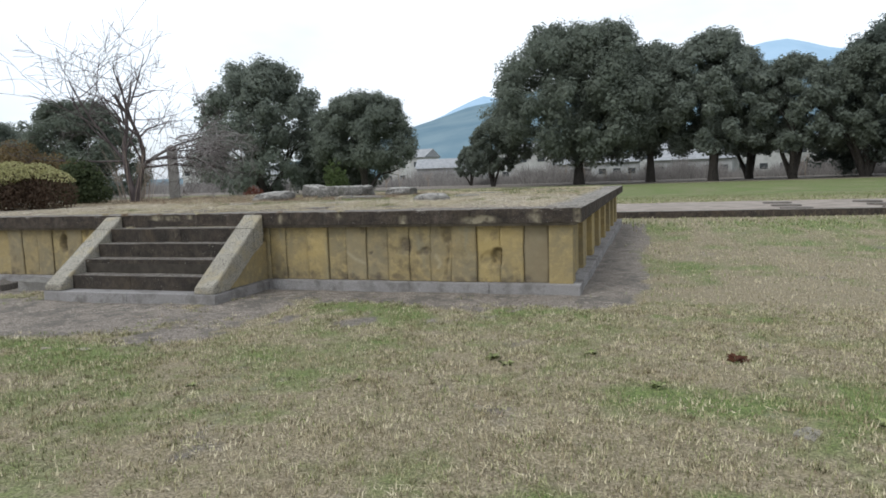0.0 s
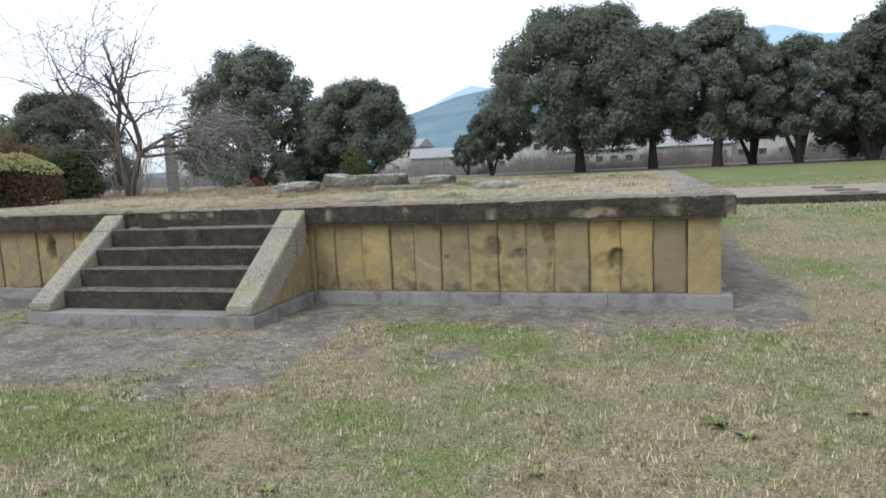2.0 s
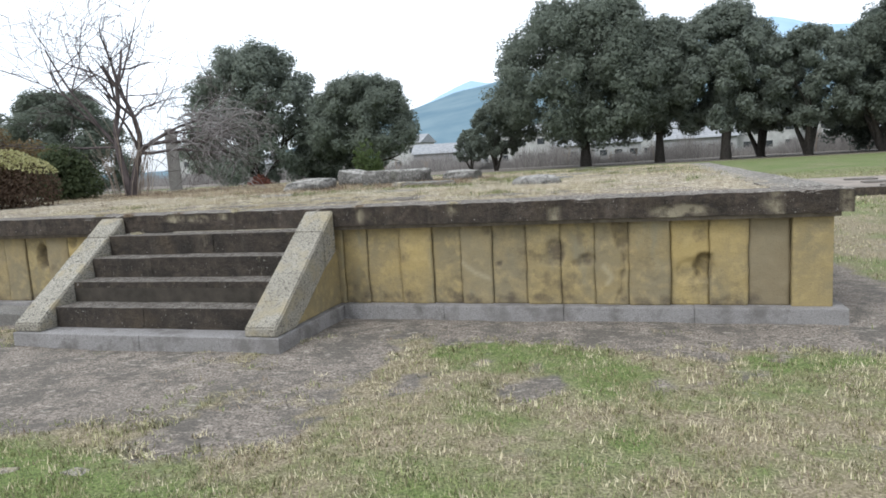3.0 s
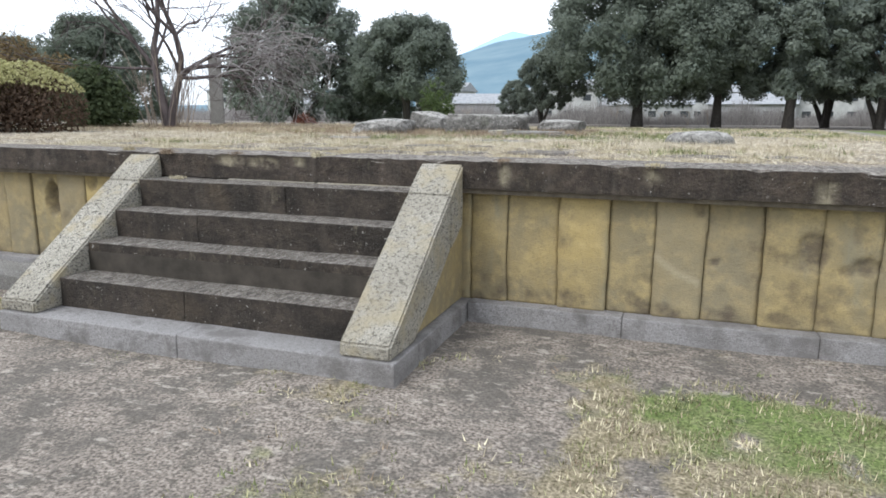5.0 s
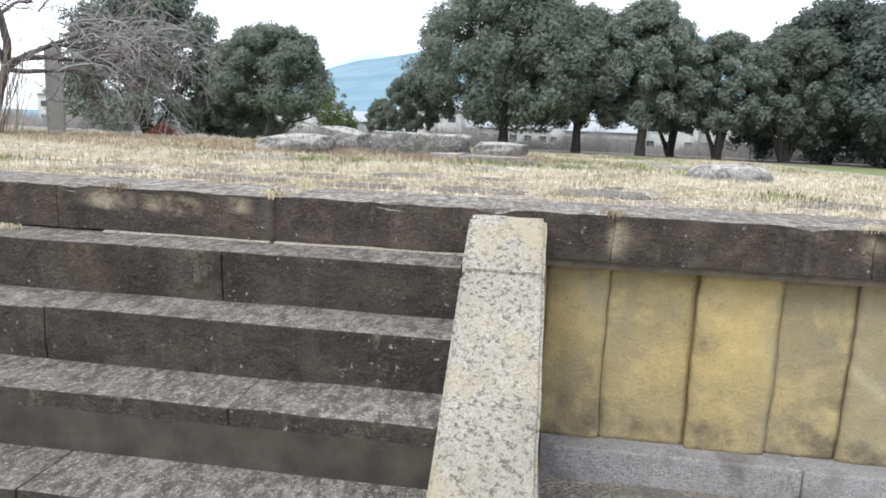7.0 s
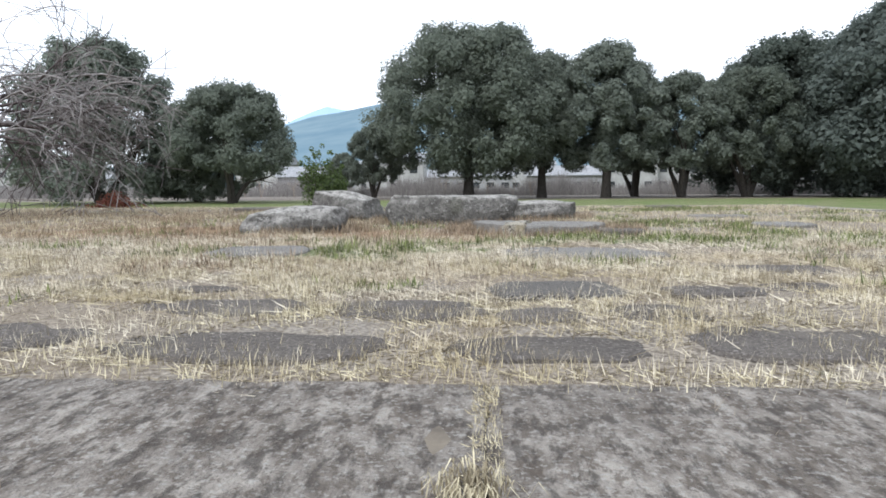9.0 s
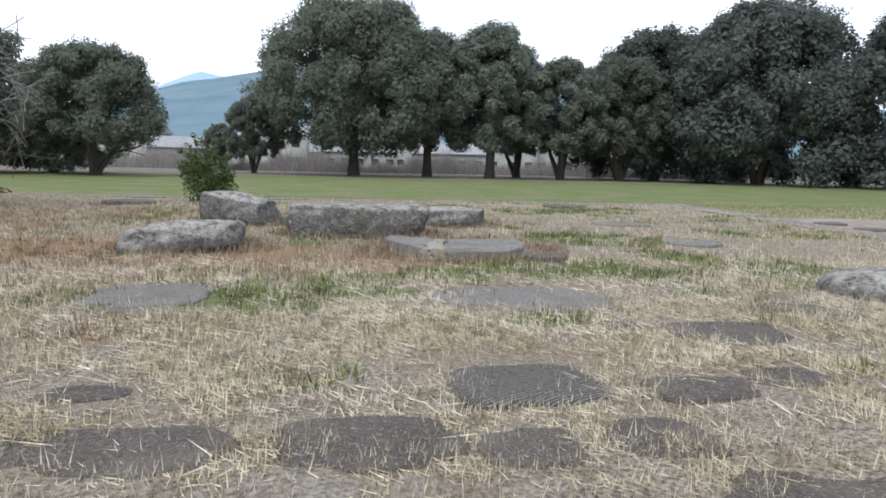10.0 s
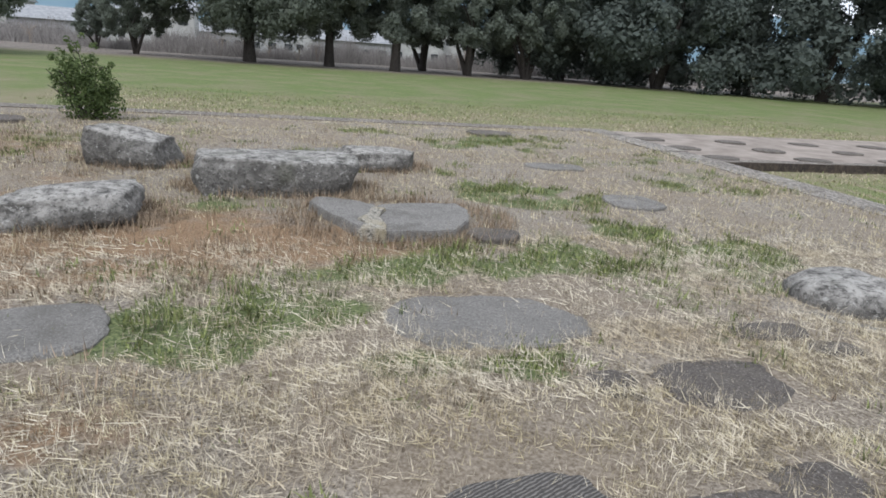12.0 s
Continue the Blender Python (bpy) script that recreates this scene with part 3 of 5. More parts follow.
# hollows (x, z, half width, half height, depth, darkening for soiling and painted shade), cracks and scrapes of the
# front slabs
HOLLOWS = ((-1.085, 0.50, 0.075, 0.13, 0.07, 0.6), (-1.20, 0.47, 0.12, 0.11, 0.022, 0.35), (-2.07, 0.585, 0.075, 0.055, 0.022, 0.9), (-2.17, 0.55, 0.05, 0.035, 0.012, 0.7),
           (-2.355, 0.66, 0.085, 0.12, 0.022, 0.85), (-2.48, 0.60, 0.12, 0.05, 0.008, 0.45), (-2.895, 0.55, 0.032, 0.022, 0.012, 1.0), (-3.0, 0.88, 0.04, 0.05, 0.02, 0.7),
           (-1.775, 0.83, 0.055, 0.16, 0.035, 0.5), (-8.33, 0.70, 0.075, 0.15, 0.09, 1.0), (-7.85, 0.86, 0.06, 0.08, 0.02, 0.6), (-0.88, 0.19, 0.10, 0.05, 0.004, 0.7))
CRACKS = (((-1.86, 0.955), (-1.80, 0.74), (-1.745, 0.66), (-1.755, 0.5), (-1.80, 0.2)), ((-1.745, 0.66), (-1.72, 0.74), (-1.715, 0.9)))
SCRAPES = (((-3.235, 0.56), (-3.12, 0.47), (-2.98, 0.41)), ((-1.93, 0.52), (-1.86, 0.42), (-1.90, 0.36)))
GREY = {-0.73: 0.9, -3.25: 0.6, -2.95: 0.4, -1.71: 0.3, -2.0: 0.2}


def wall_slab(x0, x1, y, grey, nx=13, nz=34):
    """One upright slab with wandering joints, a dressed but worn face and its own hollows and stains."""
    cx, z0, z1, back = (x0 + x1) / 2, 0.165, 0.955, WALL_Y + 0.16
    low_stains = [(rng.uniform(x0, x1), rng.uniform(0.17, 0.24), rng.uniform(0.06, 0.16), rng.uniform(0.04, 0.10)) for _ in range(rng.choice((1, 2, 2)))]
    verts, wear = [], []
    for j in range(nz + 1):
        z = z0 + (z1 - z0) * j / nz
        for i in range(nx + 1):
            t = i / nx
            x = (x0 + 0.0008 + seam(x0, z)) * (1 - t) + (x1 - 0.0008 + seam(x1, z)) * t
            rim = min(i, nx - i) == 0
            d = 0.010 * noise.noise(Vector((x * 3, z * 3, 1.0))) + 0.005 * noise.noise(Vector((x * 14, z * 14, 4.0))) + (0.006 if rim else 0.0)
            grime_shade = 0.0
            for hx, hz, rx, rz, deep, darken in HOLLOWS:
                q = ((x - hx) / rx) ** 2 + ((z - hz) / rz) ** 2 + 0.35 * noise.noise(Vector((x * 16, z * 16, 9.0)))
                if q < 1.9:
                    d += deep * max(0.0, min(1.0, (1.1 - q) * 2.2))
                    # Darkens hollow and rim: soiling, with the recess's shade painted in.
                    grime_shade = max(grime_shade, darken * max(0.0, min(1.0, (1.9 - q) * 0.7)))
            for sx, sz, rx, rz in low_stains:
                grime_shade = max(grime_shade, 0.75 * max(0.0, 1.0 - ((x - sx) / rx) ** 2 - ((z - sz) / rz) ** 2))
            crack = min(near_line(x, z, line) for line in CRACKS)
            if crack < 0.016:
                d, grime_shade = d + 0.02, max(grime_shade, 0.55)
            scrape = max(0.0, 1.0 - min(near_line(x, z, line) for line in SCRAPES) / 0.034)
            verts.append((x - cx, y + d - y, z - z0))
            wear.append((grime_shade, scrape, grey, 1.0))
    w = nx + 1
    faces = [(j * w + i, j * w + i + 1, (j + 1) * w + i + 1, (j + 1) * w + i) for j in range(nz) for i in range(nx)]
    ring = [i for i in range(w)] + [j * w + nx for j in range(1, nz + 1)] + [nz * w + i for i in range(nx - 1, -1, -1)] + [j * w for j in range(nz - 1, 0, -1)]
    base = len(verts)
    for k in ring:
        verts.append((verts[k][0], back - y, verts[k][2]))
        wear.append((0.15, 0.0, grey, 1.0))
    n = len(ring)
    faces += [(ring[(k + 1) % n], ring[k], base + k, base + (k + 1) % n) for k in range(n)]
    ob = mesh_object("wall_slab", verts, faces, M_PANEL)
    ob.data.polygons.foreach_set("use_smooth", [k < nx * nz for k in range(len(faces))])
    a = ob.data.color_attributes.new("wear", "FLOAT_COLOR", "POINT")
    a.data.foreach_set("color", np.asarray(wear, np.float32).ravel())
    ob.location = (cx, y, z0)
    return under(ob, platform)


def slab_wall():
    front = [-4.80, -4.47, -4.21, -3.86, -3.54, -3.25, -2.95, -2.62, -2.31, -2.0, -1.71, -1.36, -1.04, -0.73, -0.41]
    for a, b in zip(front, front[1:]):
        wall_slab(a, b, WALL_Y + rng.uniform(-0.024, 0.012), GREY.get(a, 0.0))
    mason("corner_post", platform, M_PANEL, -0.405, -0.10, WALL_Y - 0.03, WALL_Y + 0.26, 0.165, 0.955, 0.01, 0.004, 2, "yellow corner post of the slab wall")
    x = STAIR_L + 0.02
    while x > PLAT_LEFT:
        w = rng.uniform(0.29, 0.36)
        if x > -10:
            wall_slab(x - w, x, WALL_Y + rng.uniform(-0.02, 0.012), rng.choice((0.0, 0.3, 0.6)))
        else:
            mason("wall_slab", platform, M_PANEL, x - w + 0.002, x - 0.003, WALL_Y + rng.uniform(-0.012, 0.014), WALL_Y + 0.16, 0.165, 0.955, 0.005, 0.007)
        x -= w
    y, k = WALL_Y + 0.26, 0
    while y < PLAT_BACK - 0.2:
        w = rng.uniform(0.33, 0.42)
        deep = 0.0 if k % 4 == 3 else 0.07 + rng.uniform(-0.01, 0.02)
        mason("wall_slab", platform, M_PANEL, WALL_X - 0.16, WALL_X + 0.01 - deep, y + 0.006, y + w - 0.006, 0.165, 0.955, 0.007, 0.006, 1)
        y, k = y + w, k + 1


# pale spalls on the faces of the edge stones: x, z, half width, half height
SPALLS = ((-1.28, 1.00, 0.26, 0.075), (-0.55, 1.04, 0.07, 0.12), (-0.03, 1.03, 0.05, 0.14), (-2.33, 1.0, 0.03, 0.1), (-3.3, 1.07, 0.03, 0.07), (-4.2, 1.05, 0.05, 0.1), (-6.35, 1.09, 0.12, 0.05), (-6.05, 1.08, 0.14, 0.05), (-5.75, 1.10, 0.05, 0.04))


def run_of_stones(name, material, along, start, stop, lengths, across, z0, z1, bevel, rough, cuts, spalls=()):
    a = start
    k = 0
    while a < stop - 0.05:
        b = min(stop, a + lengths[k % len(lengths)])
        if stop - b < 0.3:
            b = stop
        j = rng.uniform(-0.006, 0.006)
        if along == "x":
            mason(name, platform, material, a + 0.0008, b - 0.0008, across[0] + j, across[1], z0, z1 + j * 0.2, bevel, rough, cuts, spalls=spalls)
        else:
            mason(name, platform, material, across[0], across[1] + j, a + 0.0008, b - 0.0008, z0, z1 + j * 0.7, bevel, rough, cuts)
        a, k = b, k + 1


def caps_and_plinth():
    run_of_stones("cap_stone", M_CAP, "x", -4.23, 0.02, [0.95, 0.94, 0.93, 0.95], (0.0, 0.52), 0.955, TOP, 0.003, 0.007, 12, SPALLS)
    run_of_stones("cap_stone", M_CAP, "x", -10.43, -4.23, [0.98, 0.9, 1.02, 0.95], (0.0, 0.52), 0.955, TOP, 0.003, 0.007, 12, SPALLS)
    run_of_stones("cap_stone", M_CAP, "x", PLAT_LEFT, -10.43, [1.0], (0.0, 0.52), 0.955, TOP, 0.012, 0.006, 1)
    run_of_stones("cap_stone", M_CAP_PALE, "y", 0.523, PLAT_BACK, [0.95, 1.0, 0.9], (-0.5, 0.02), 0.955, TOP, 0.012, 0.006, 1)
    run_of_stones("cap_stone", M_CAP, "x", PLAT_LEFT, -0.505, [1.0], (PLAT_BACK - 0.5, PLAT_BACK), 0.955, TOP, 0.012, 0.006, 1)
    run_of_stones("plinth_stone", M_PLINTH, "x", STAIR_R + 0.005, 0.0, [1.04, 1.13, 1.11, 1.18], (0.0, 0.3), -0.1, 0.17, 0.01, 0.003, 2)
    run_of_stones("plinth_stone", M_PLINTH, "x", PLAT_LEFT, STAIR_L - 0.005, [1.1], (0.0, 0.3), -0.1, 0.17, 0.01, 0.003, 1)
    run_of_stones("plinth_stone", M_PLINTH, "y", 0.302, PLAT_BACK, [1.1], (-0.3, 0.0), -0.1, 0.17, 0.01, 0.003, 1)
    run_of_stones("plinth_stone", M_PLINTH, "x", STAIR_L, STAIR_R, [1.43, 1.4], (-1.26, -0.9), -0.1, 0.17, 0.01, 0.003, 2)
    for x0, x1 in ((STAIR_R - 0.36, STAIR_R), (STAIR_L, STAIR_L + 0.36)):
        mason("plinth_stone", platform, M_PLINTH, x0, x1, -0.895, 0.28, -0.1, 0.168, 0.01, 0.002, 1)


slab_wall()
caps_and_plinth()

# ---- the stairs ----
stairs = tagged(new("stone_stairs"), "worn stone stairs of five stained steps between sloping kerbs", "stairs", kind="structure")


def build_stairs():
    inner_l, inner_r = STAIR_L + RAIL_W, STAIR_R - RAIL_W - 0.03
    splits = ((0.46,), (0.7,), (0.33,), (0.58,))
    for k in range(4):
        y0, z1 = -1.03 + 0.257 * k, 0.17 + 0.194 * (k + 1)
        cuts = [inner_l] + [inner_l + (inner_r - inner_l) * s for s in splits[k]] + [inner_r]
        for a, b in zip(cuts, cuts[1:]):
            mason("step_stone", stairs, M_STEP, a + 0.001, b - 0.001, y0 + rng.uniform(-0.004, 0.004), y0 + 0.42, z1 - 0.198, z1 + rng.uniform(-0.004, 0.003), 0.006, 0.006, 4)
    part("stair_core", box_bm(inner_l, inner_r, -0.78, 0.1, 0.0, 0.5, 0), M_CORE, stairs)
    for x0, x1 in ((inner_l + 0.62, -5.62), (-5.60, inner_r - 0.02)):
        part("mortar_joint", prism_bm([(-0.02, 0.944), (-0.012, 0.953), (0.004, 0.956), (0.004, 0.944)], x0, x1, 0, 0.003, 8), M_RAIL, stairs, "pale crumbling mortar along the joint")
    for x0, x1 in ((STAIR_R - RAIL_W - 0.03, STAIR_R - 0.03), (STAIR_L, STAIR_L + RAIL_W)):
        # the sloping kerb in two lengths, and the triangular cheek wall beneath it
        foot, head = (-1.235, 0.172), (-0.012, 1.125)
        slope = (head[1] - 0.25) / (head[0] - foot[0])
        mid = -0.27
        zmid = 0.25 + slope * (mid - foot[0])
        low = [(foot[0], 0.172), (foot[0], 0.25), (mid, zmid), (mid, zmid - 0.36), (foot[0] + 0.36, 0.172)]
        high = [(mid + 0.004, zmid), (head[0], head[1]), (head[0], head[1] - 0.42), (mid + 0.004, zmid - 0.36)]
        part("kerb_stone", prism_bm(low, x0, x1, 0.012, 0.006, 6), M_RAIL, stairs, "pitted cream granite kerb sloping beside the steps")
        part("kerb_stone", prism_bm(high, x0, x1, 0.012, 0.006, 4), M_RAIL, stairs)
        inset = 0.035
        cheek = [(foot[0] + 0.37, 0.172), (0.1, 0.172), (0.1, 0.74), (-0.02, 0.70), (mid, zmid - 0.37)]
        part("cheek_slab", prism_bm(cheek, x0 + inset, x1 - inset, 0.006, 0.004, 3), M_PANEL, stairs, "ochre slab under the sloping kerb")


build_stairs()


# ---- stones on the platform ----
def boulder(label, cx, cy, sx, sy, h, seed, turn=0.0, flat=0.55, z=None, tilt=0.0):
    """A weathered block: a rounded box, worn by noise, sunk a little into the earth."""
    bm = bmesh.new()
    bmesh.ops.create_cube(bm, size=2.0)
    bmesh.ops.subdivide_edges(bm, edges=bm.edges[:], cuts=13, use_grid_fill=True)
    off = Vector((seed * 7.3, seed * 3.1, seed * 1.7))
    for v in bm.verts:
        p = v.co.copy()
        r = p.normalized() * 1.18
        p = p.lerp(r, 1.0 - flat)
        p += noise.noise_vector(p * 0.7 + off) * 0.24 + noise.noise_vector(p * 2.2 + off) * 0.045 + noise.noise_vector(p * 7 + off) * 0.03
        p.z += tilt * p.x
        v.co = Vector((p.x * sx / 2, p.y * sy / 2, (p.z + 0.72) * h / 1.72))
    for f in bm.faces:
        f.smooth = True
    me = bpy.data.meshes.new("boulder")
    bm.to_mesh(me)
    bm.free()
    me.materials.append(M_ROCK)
    ob = new("boulder", me)
    ob.matrix_world = pose(cx, cy, (top_height(cx, cy) if z is None else z) - 0.05, 0, 0, turn)
    return tagged(ob, label, "stone", "boulders on the platform")


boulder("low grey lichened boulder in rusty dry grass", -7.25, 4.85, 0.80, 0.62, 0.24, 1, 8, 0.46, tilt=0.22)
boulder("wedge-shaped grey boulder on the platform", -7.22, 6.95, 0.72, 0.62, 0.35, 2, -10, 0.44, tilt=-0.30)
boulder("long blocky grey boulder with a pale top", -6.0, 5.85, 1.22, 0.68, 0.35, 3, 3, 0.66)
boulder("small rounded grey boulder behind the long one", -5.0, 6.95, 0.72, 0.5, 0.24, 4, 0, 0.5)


def flagstone(points_x, points_y, seed, material, lift=0.012, label="dark worn flagstone half buried in dry straw", square=0.0, turn=0.0, thick=0.07):
    """A flat stone of uneven outline whose worn top lies just above the earth."""
    cx, cy, rx, ry = (points_x[0] + points_x[1]) / 2, (points_y[0] + points_y[1]) / 2, (points_x[1] - points_x[0]) / 2, (points_y[1] - points_y[0]) / 2
    bm = bmesh.new()
    n, rings = 44, (0.0, 0.45, 0.8, 0.95, 1.0, 1.0)
    rows = []
    for k, s in enumerate(rings):
        row = []
        for i in range(n if s else 1):
            a = 2 * math.pi * i / n
            c, d = math.cos(a), math.sin(a)
            e = 1.0 / max(abs(c) ** 4 + abs(d) ** 4, 1e-6) ** 0.25
            r = (1 - square) * 1.0 + square * e
            r *= 1 + (1 - 0.75 * square) * 0.30 * noise.noise(Vector((c * 1.3 + seed * 5.1, d * 1.3, seed))) + 0.12 * noise.noise(Vector((c * 3 + seed, d * 3, 2.0))) + 0.035 * noise.noise(Vector((c * 7 + seed, d * 7, 5.0)))
            x, y = c * r * s * rx, d * r * s * ry
            z = lift + 0.006 * noise.noise(Vector((x * 6, y * 6, seed))) - (0.014 if k == 4 else 0.004 if k == 3 else 0.0)
            row.append(bm.verts.new((x, y, -thick if k == 5 else z)))
        rows.append(row)
    for i in range(n):
        bm.faces.new((rows[0][0], rows[1][i], rows[1][(i + 1) % n]))
    for a, b in zip(rows[1:], rows[2:]):
        for i in range(n):
            bm.faces.new((a[i], b[i], b[(i + 1) % n], a[(i + 1) % n]))
    bm.faces.new(rows[-1][::-1])
    me = bpy.data.meshes.new("flagstone")
    bm.to_mesh(me)
    bm.free()
    me.materials.append(material)
    ob = new("flagstone", me)
    ob.matrix_world = pose(cx, cy, top_height(cx, cy), 0, 0, turn)
    return tagged(ob, label, "stone", "flagstones of the platform")


DARK = ((-6.72, -6.17, 1.08, 1.36), (-6.10, -5.62, 1.12, 1.45), (-5.58, -5.29, 1.10, 1.36), (-5.24, -4.93, 1.14, 1.40), (-6.56, -5.86, 0.66, 0.95), (-5.70, -5.22, 0.69, 0.95),
        (-5.08, -4.55, 0.72, 1.08), (-7.15, -6.62, 0.72, 1.04), (-4.98, -4.62, 1.48, 1.72), (-4.62, -4.30, 1.58, 1.80), (-4.86, -4.66, 2.22, 2.50), (-4.60, -3.98, 2.12, 2.52),
        (-3.98, -3.55, 2.66, 2.86), (-3.70, -3.42, 2.48, 2.66), (-4.42, -3.95, 0.80, 1.15), (-7.85, -7.35, 1.1, 1.42), (-6.82, -6.55, 1.58, 1.72), (-4.3, -4.0, 1.22, 1.5),
        (-3.85, -3.4, 1.5, 1.8), (-3.3, -2.7, 0.9, 1.25), (-2.6, -2.1, 1.1, 1.4), (-8.6, -8.1, 0.9, 1.2))
for k, (a, b, c, d) in enumerate(DARK):
    flagstone((a, b), (c, d), k + 1.5, M_FLAG, 0.008, square=0.65)
flagstone((-5.60, -5.10), (1.50, 1.88), 31, M_TOOLED, 0.016, "grey flagstone tooled with slanting chisel lines", 1.0)
flagstone((-7.22, -6.66), (2.76, 3.30), 32, M_FLAG_PALE, 0.02, "smooth pale grey flagstone sunk in the grass", 0.8)
flagstone((-5.55, -4.62), (2.70, 3.32), 33, M_FLAG_PALE, 0.016, "broad pale grey flagstone with worn outline", 0.3)
flagstone((-3.20, -2.70), (5.20, 5.72), 34, M_FLAG_PALE, 0.02, "grey flagstone lying in green grass", 0.6)
flagstone((-3.25, -2.55), (7.1, 7.5), 35, M_FLAG_PALE, 0.015, "pale flagstone in worn earth", 0.5)
flagstone((-5.7, -4.6), (7.7, 8.1), 36, M_FLAG_PALE, 0.015, "pale flagstone in worn earth", 0.5)
flagstone((-9.6, -8.9), (9.3, 9.8), 37, M_FLAG, 0.05, "low grey stone in dry grass", 0.6)
flagstone((-3.1, -2.4), (9.9, 10.4), 38, M_FLAG, 0.05, "low grey stone near the platform's edge", 0.6)


def broken_slab():
    ob = tagged(new("stone_slab"), "broken flat grey slab with a mortared crack", "stone")
    z = top_height(-5.1, 4.7)
    for name, pts, mat, lift in (("slab_piece", ((-5.50, 4.42), (-5.40, 4.36), (-5.38, 4.62), (-5.30, 4.82), (-5.29, 5.02), (-5.50, 5.20), (-5.70, 5.26), (-5.76, 5.12), (-5.62, 4.72)), M_FLAG_PALE, 0.062),
                                 ("slab_piece", ((-5.36, 4.31), (-5.10, 4.28), (-4.86, 4.34), (-4.70, 4.60), (-4.62, 4.92), (-4.66, 5.12), (-4.95, 5.10), (-5.27, 5.02), (-5.28, 4.82), (-5.35, 4.60)), M_FLAG_PALE, 0.058),
                                 ("mortar_patch", ((-5.50, 4.31), (-5.33, 4.26), (-5.31, 4.44), (-5.33, 4.62), (-5.24, 4.84), (-5.33, 4.88), (-5.39, 4.68), (-5.48, 4.56), (-5.43, 4.46)), M_RAIL, 0.078)):
        bm = bmesh.new()
        lo = [bm.verts.new((x, y, z - 0.05)) for x, y in pts]
        hi = [bm.verts.new((x, y, z + lift)) for x, y in pts]
        bm.faces.new(hi)
        bm.faces.new(lo[::-1])
        n = len(pts)
        for k in range(n):
            bm.faces.new((lo[k], lo[(k + 1) % n], hi[(k + 1) % n], hi[k]))
        bmesh.ops.bevel(bm, geom=bm.edges[:], offset=0.008, segments=2, affect="EDGES")
        bmesh.ops.triangulate(bm, faces=[f for f in bm.faces if len(f.verts) > 4])
        bmesh.ops.subdivide_edges(bm, edges=[e for e in bm.edges if e.calc_length() > 0.1], cuts=3, use_grid_fill=True)
        for v in bm.verts:
            v.co += noise.noise_vector(v.co * 7) * 0.010
        part(name, bm, mat, ob, "pale mortar filling the crack" if name == "mortar_patch" else "")
    flagstone((-4.78, -4.44), (4.20, 4.46), 41, M_FLAG, 0.05, "small dark stone beside the broken slab", 0.5)


broken_slab()


def column_base(cx, cy):
    """A domed column base on its sunken square stone with a raised ring."""
    ob = tagged(new("column_base"), "domed lichen-grey column base in a ringed stone", "stone")
    z = top_height(cx, cy)
    bm = bmesh.new()
    n = 44
    prof = [(0.0, 0.175), (0.16, 0.172), (0.27, 0.155), (0.335, 0.118), (0.365, 0.065), (0.372, 0.0), (0.38, -0.06)]
    rows = [[bm.verts.new((r * math.cos(2 * math.pi * i / n), r * math.sin(2 * math.pi * i / n) * 0.92, h)) for i in range(n if r else 1)] for r, h in prof]
    for i in range(n):
        bm.faces.new((rows[0][0], rows[1][i], rows[1][(i + 1) % n]))
    for a, b in zip(rows[1:], rows[2:]):
        for i in range(n):
            bm.faces.new((a[i], b[i], b[(i + 1) % n], a[(i + 1) % n]))
    for v in bm.verts:
        v.co += noise.noise_vector(v.co * 6) * 0.02
    for f in bm.faces:
        f.smooth = True
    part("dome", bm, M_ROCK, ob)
    bm = bmesh.new()
    prof = [(0.41, 0.008), (0.43, 0.03), (0.48, 0.032), (0.51, 0.012), (0.51, -0.05)]
    rows = [[bm.verts.new((r * math.cos(2 * math.pi * i / n), r * math.sin(2 * math.pi * i / n), h)) for i in range(n)] for r, h in prof]
    for a, b in zip(rows, rows[1:]):
        for i in range(n):
            bm.faces.new((a[i], b[i], b[(i + 1) % n], a[(i + 1) % n]))
    for v in bm.verts:
        v.co += noise.noise_vector(v.co * 5) * 0.012
    part("ring", bm, M_FLAG_PALE, ob, "low worn stone ring round the dome")
    ob.location = (cx, cy, z - 0.03)
    ob.scale = (0.92, 0.92, 0.92)


column_base(-2.95, 3.12)


# ---- plants ----
def tube(bm, pts, radii, sides=6):
    rows = []
    for k, p in enumerate(pts):
        d = (pts[min(k + 1, len(pts) - 1)] - pts[max(k - 1, 0)]).normalized()
        u = d.cross(Vector((0.31, 0.87, 0.38))).normalized()
        w = d.cross(u)
        rows.append([bm.verts.new(p + (u * math.cos(2 * math.pi * i / sides) + w * math.sin(2 * math.pi * i / sides)) * radii[k]) for i in range(sides)])
    for a, b in zip(rows, rows[1:]):
        for i in range(sides):
            bm.faces.new((a[i], a[(i + 1) % sides], b[(i + 1) % sides], b[i])).smooth = True


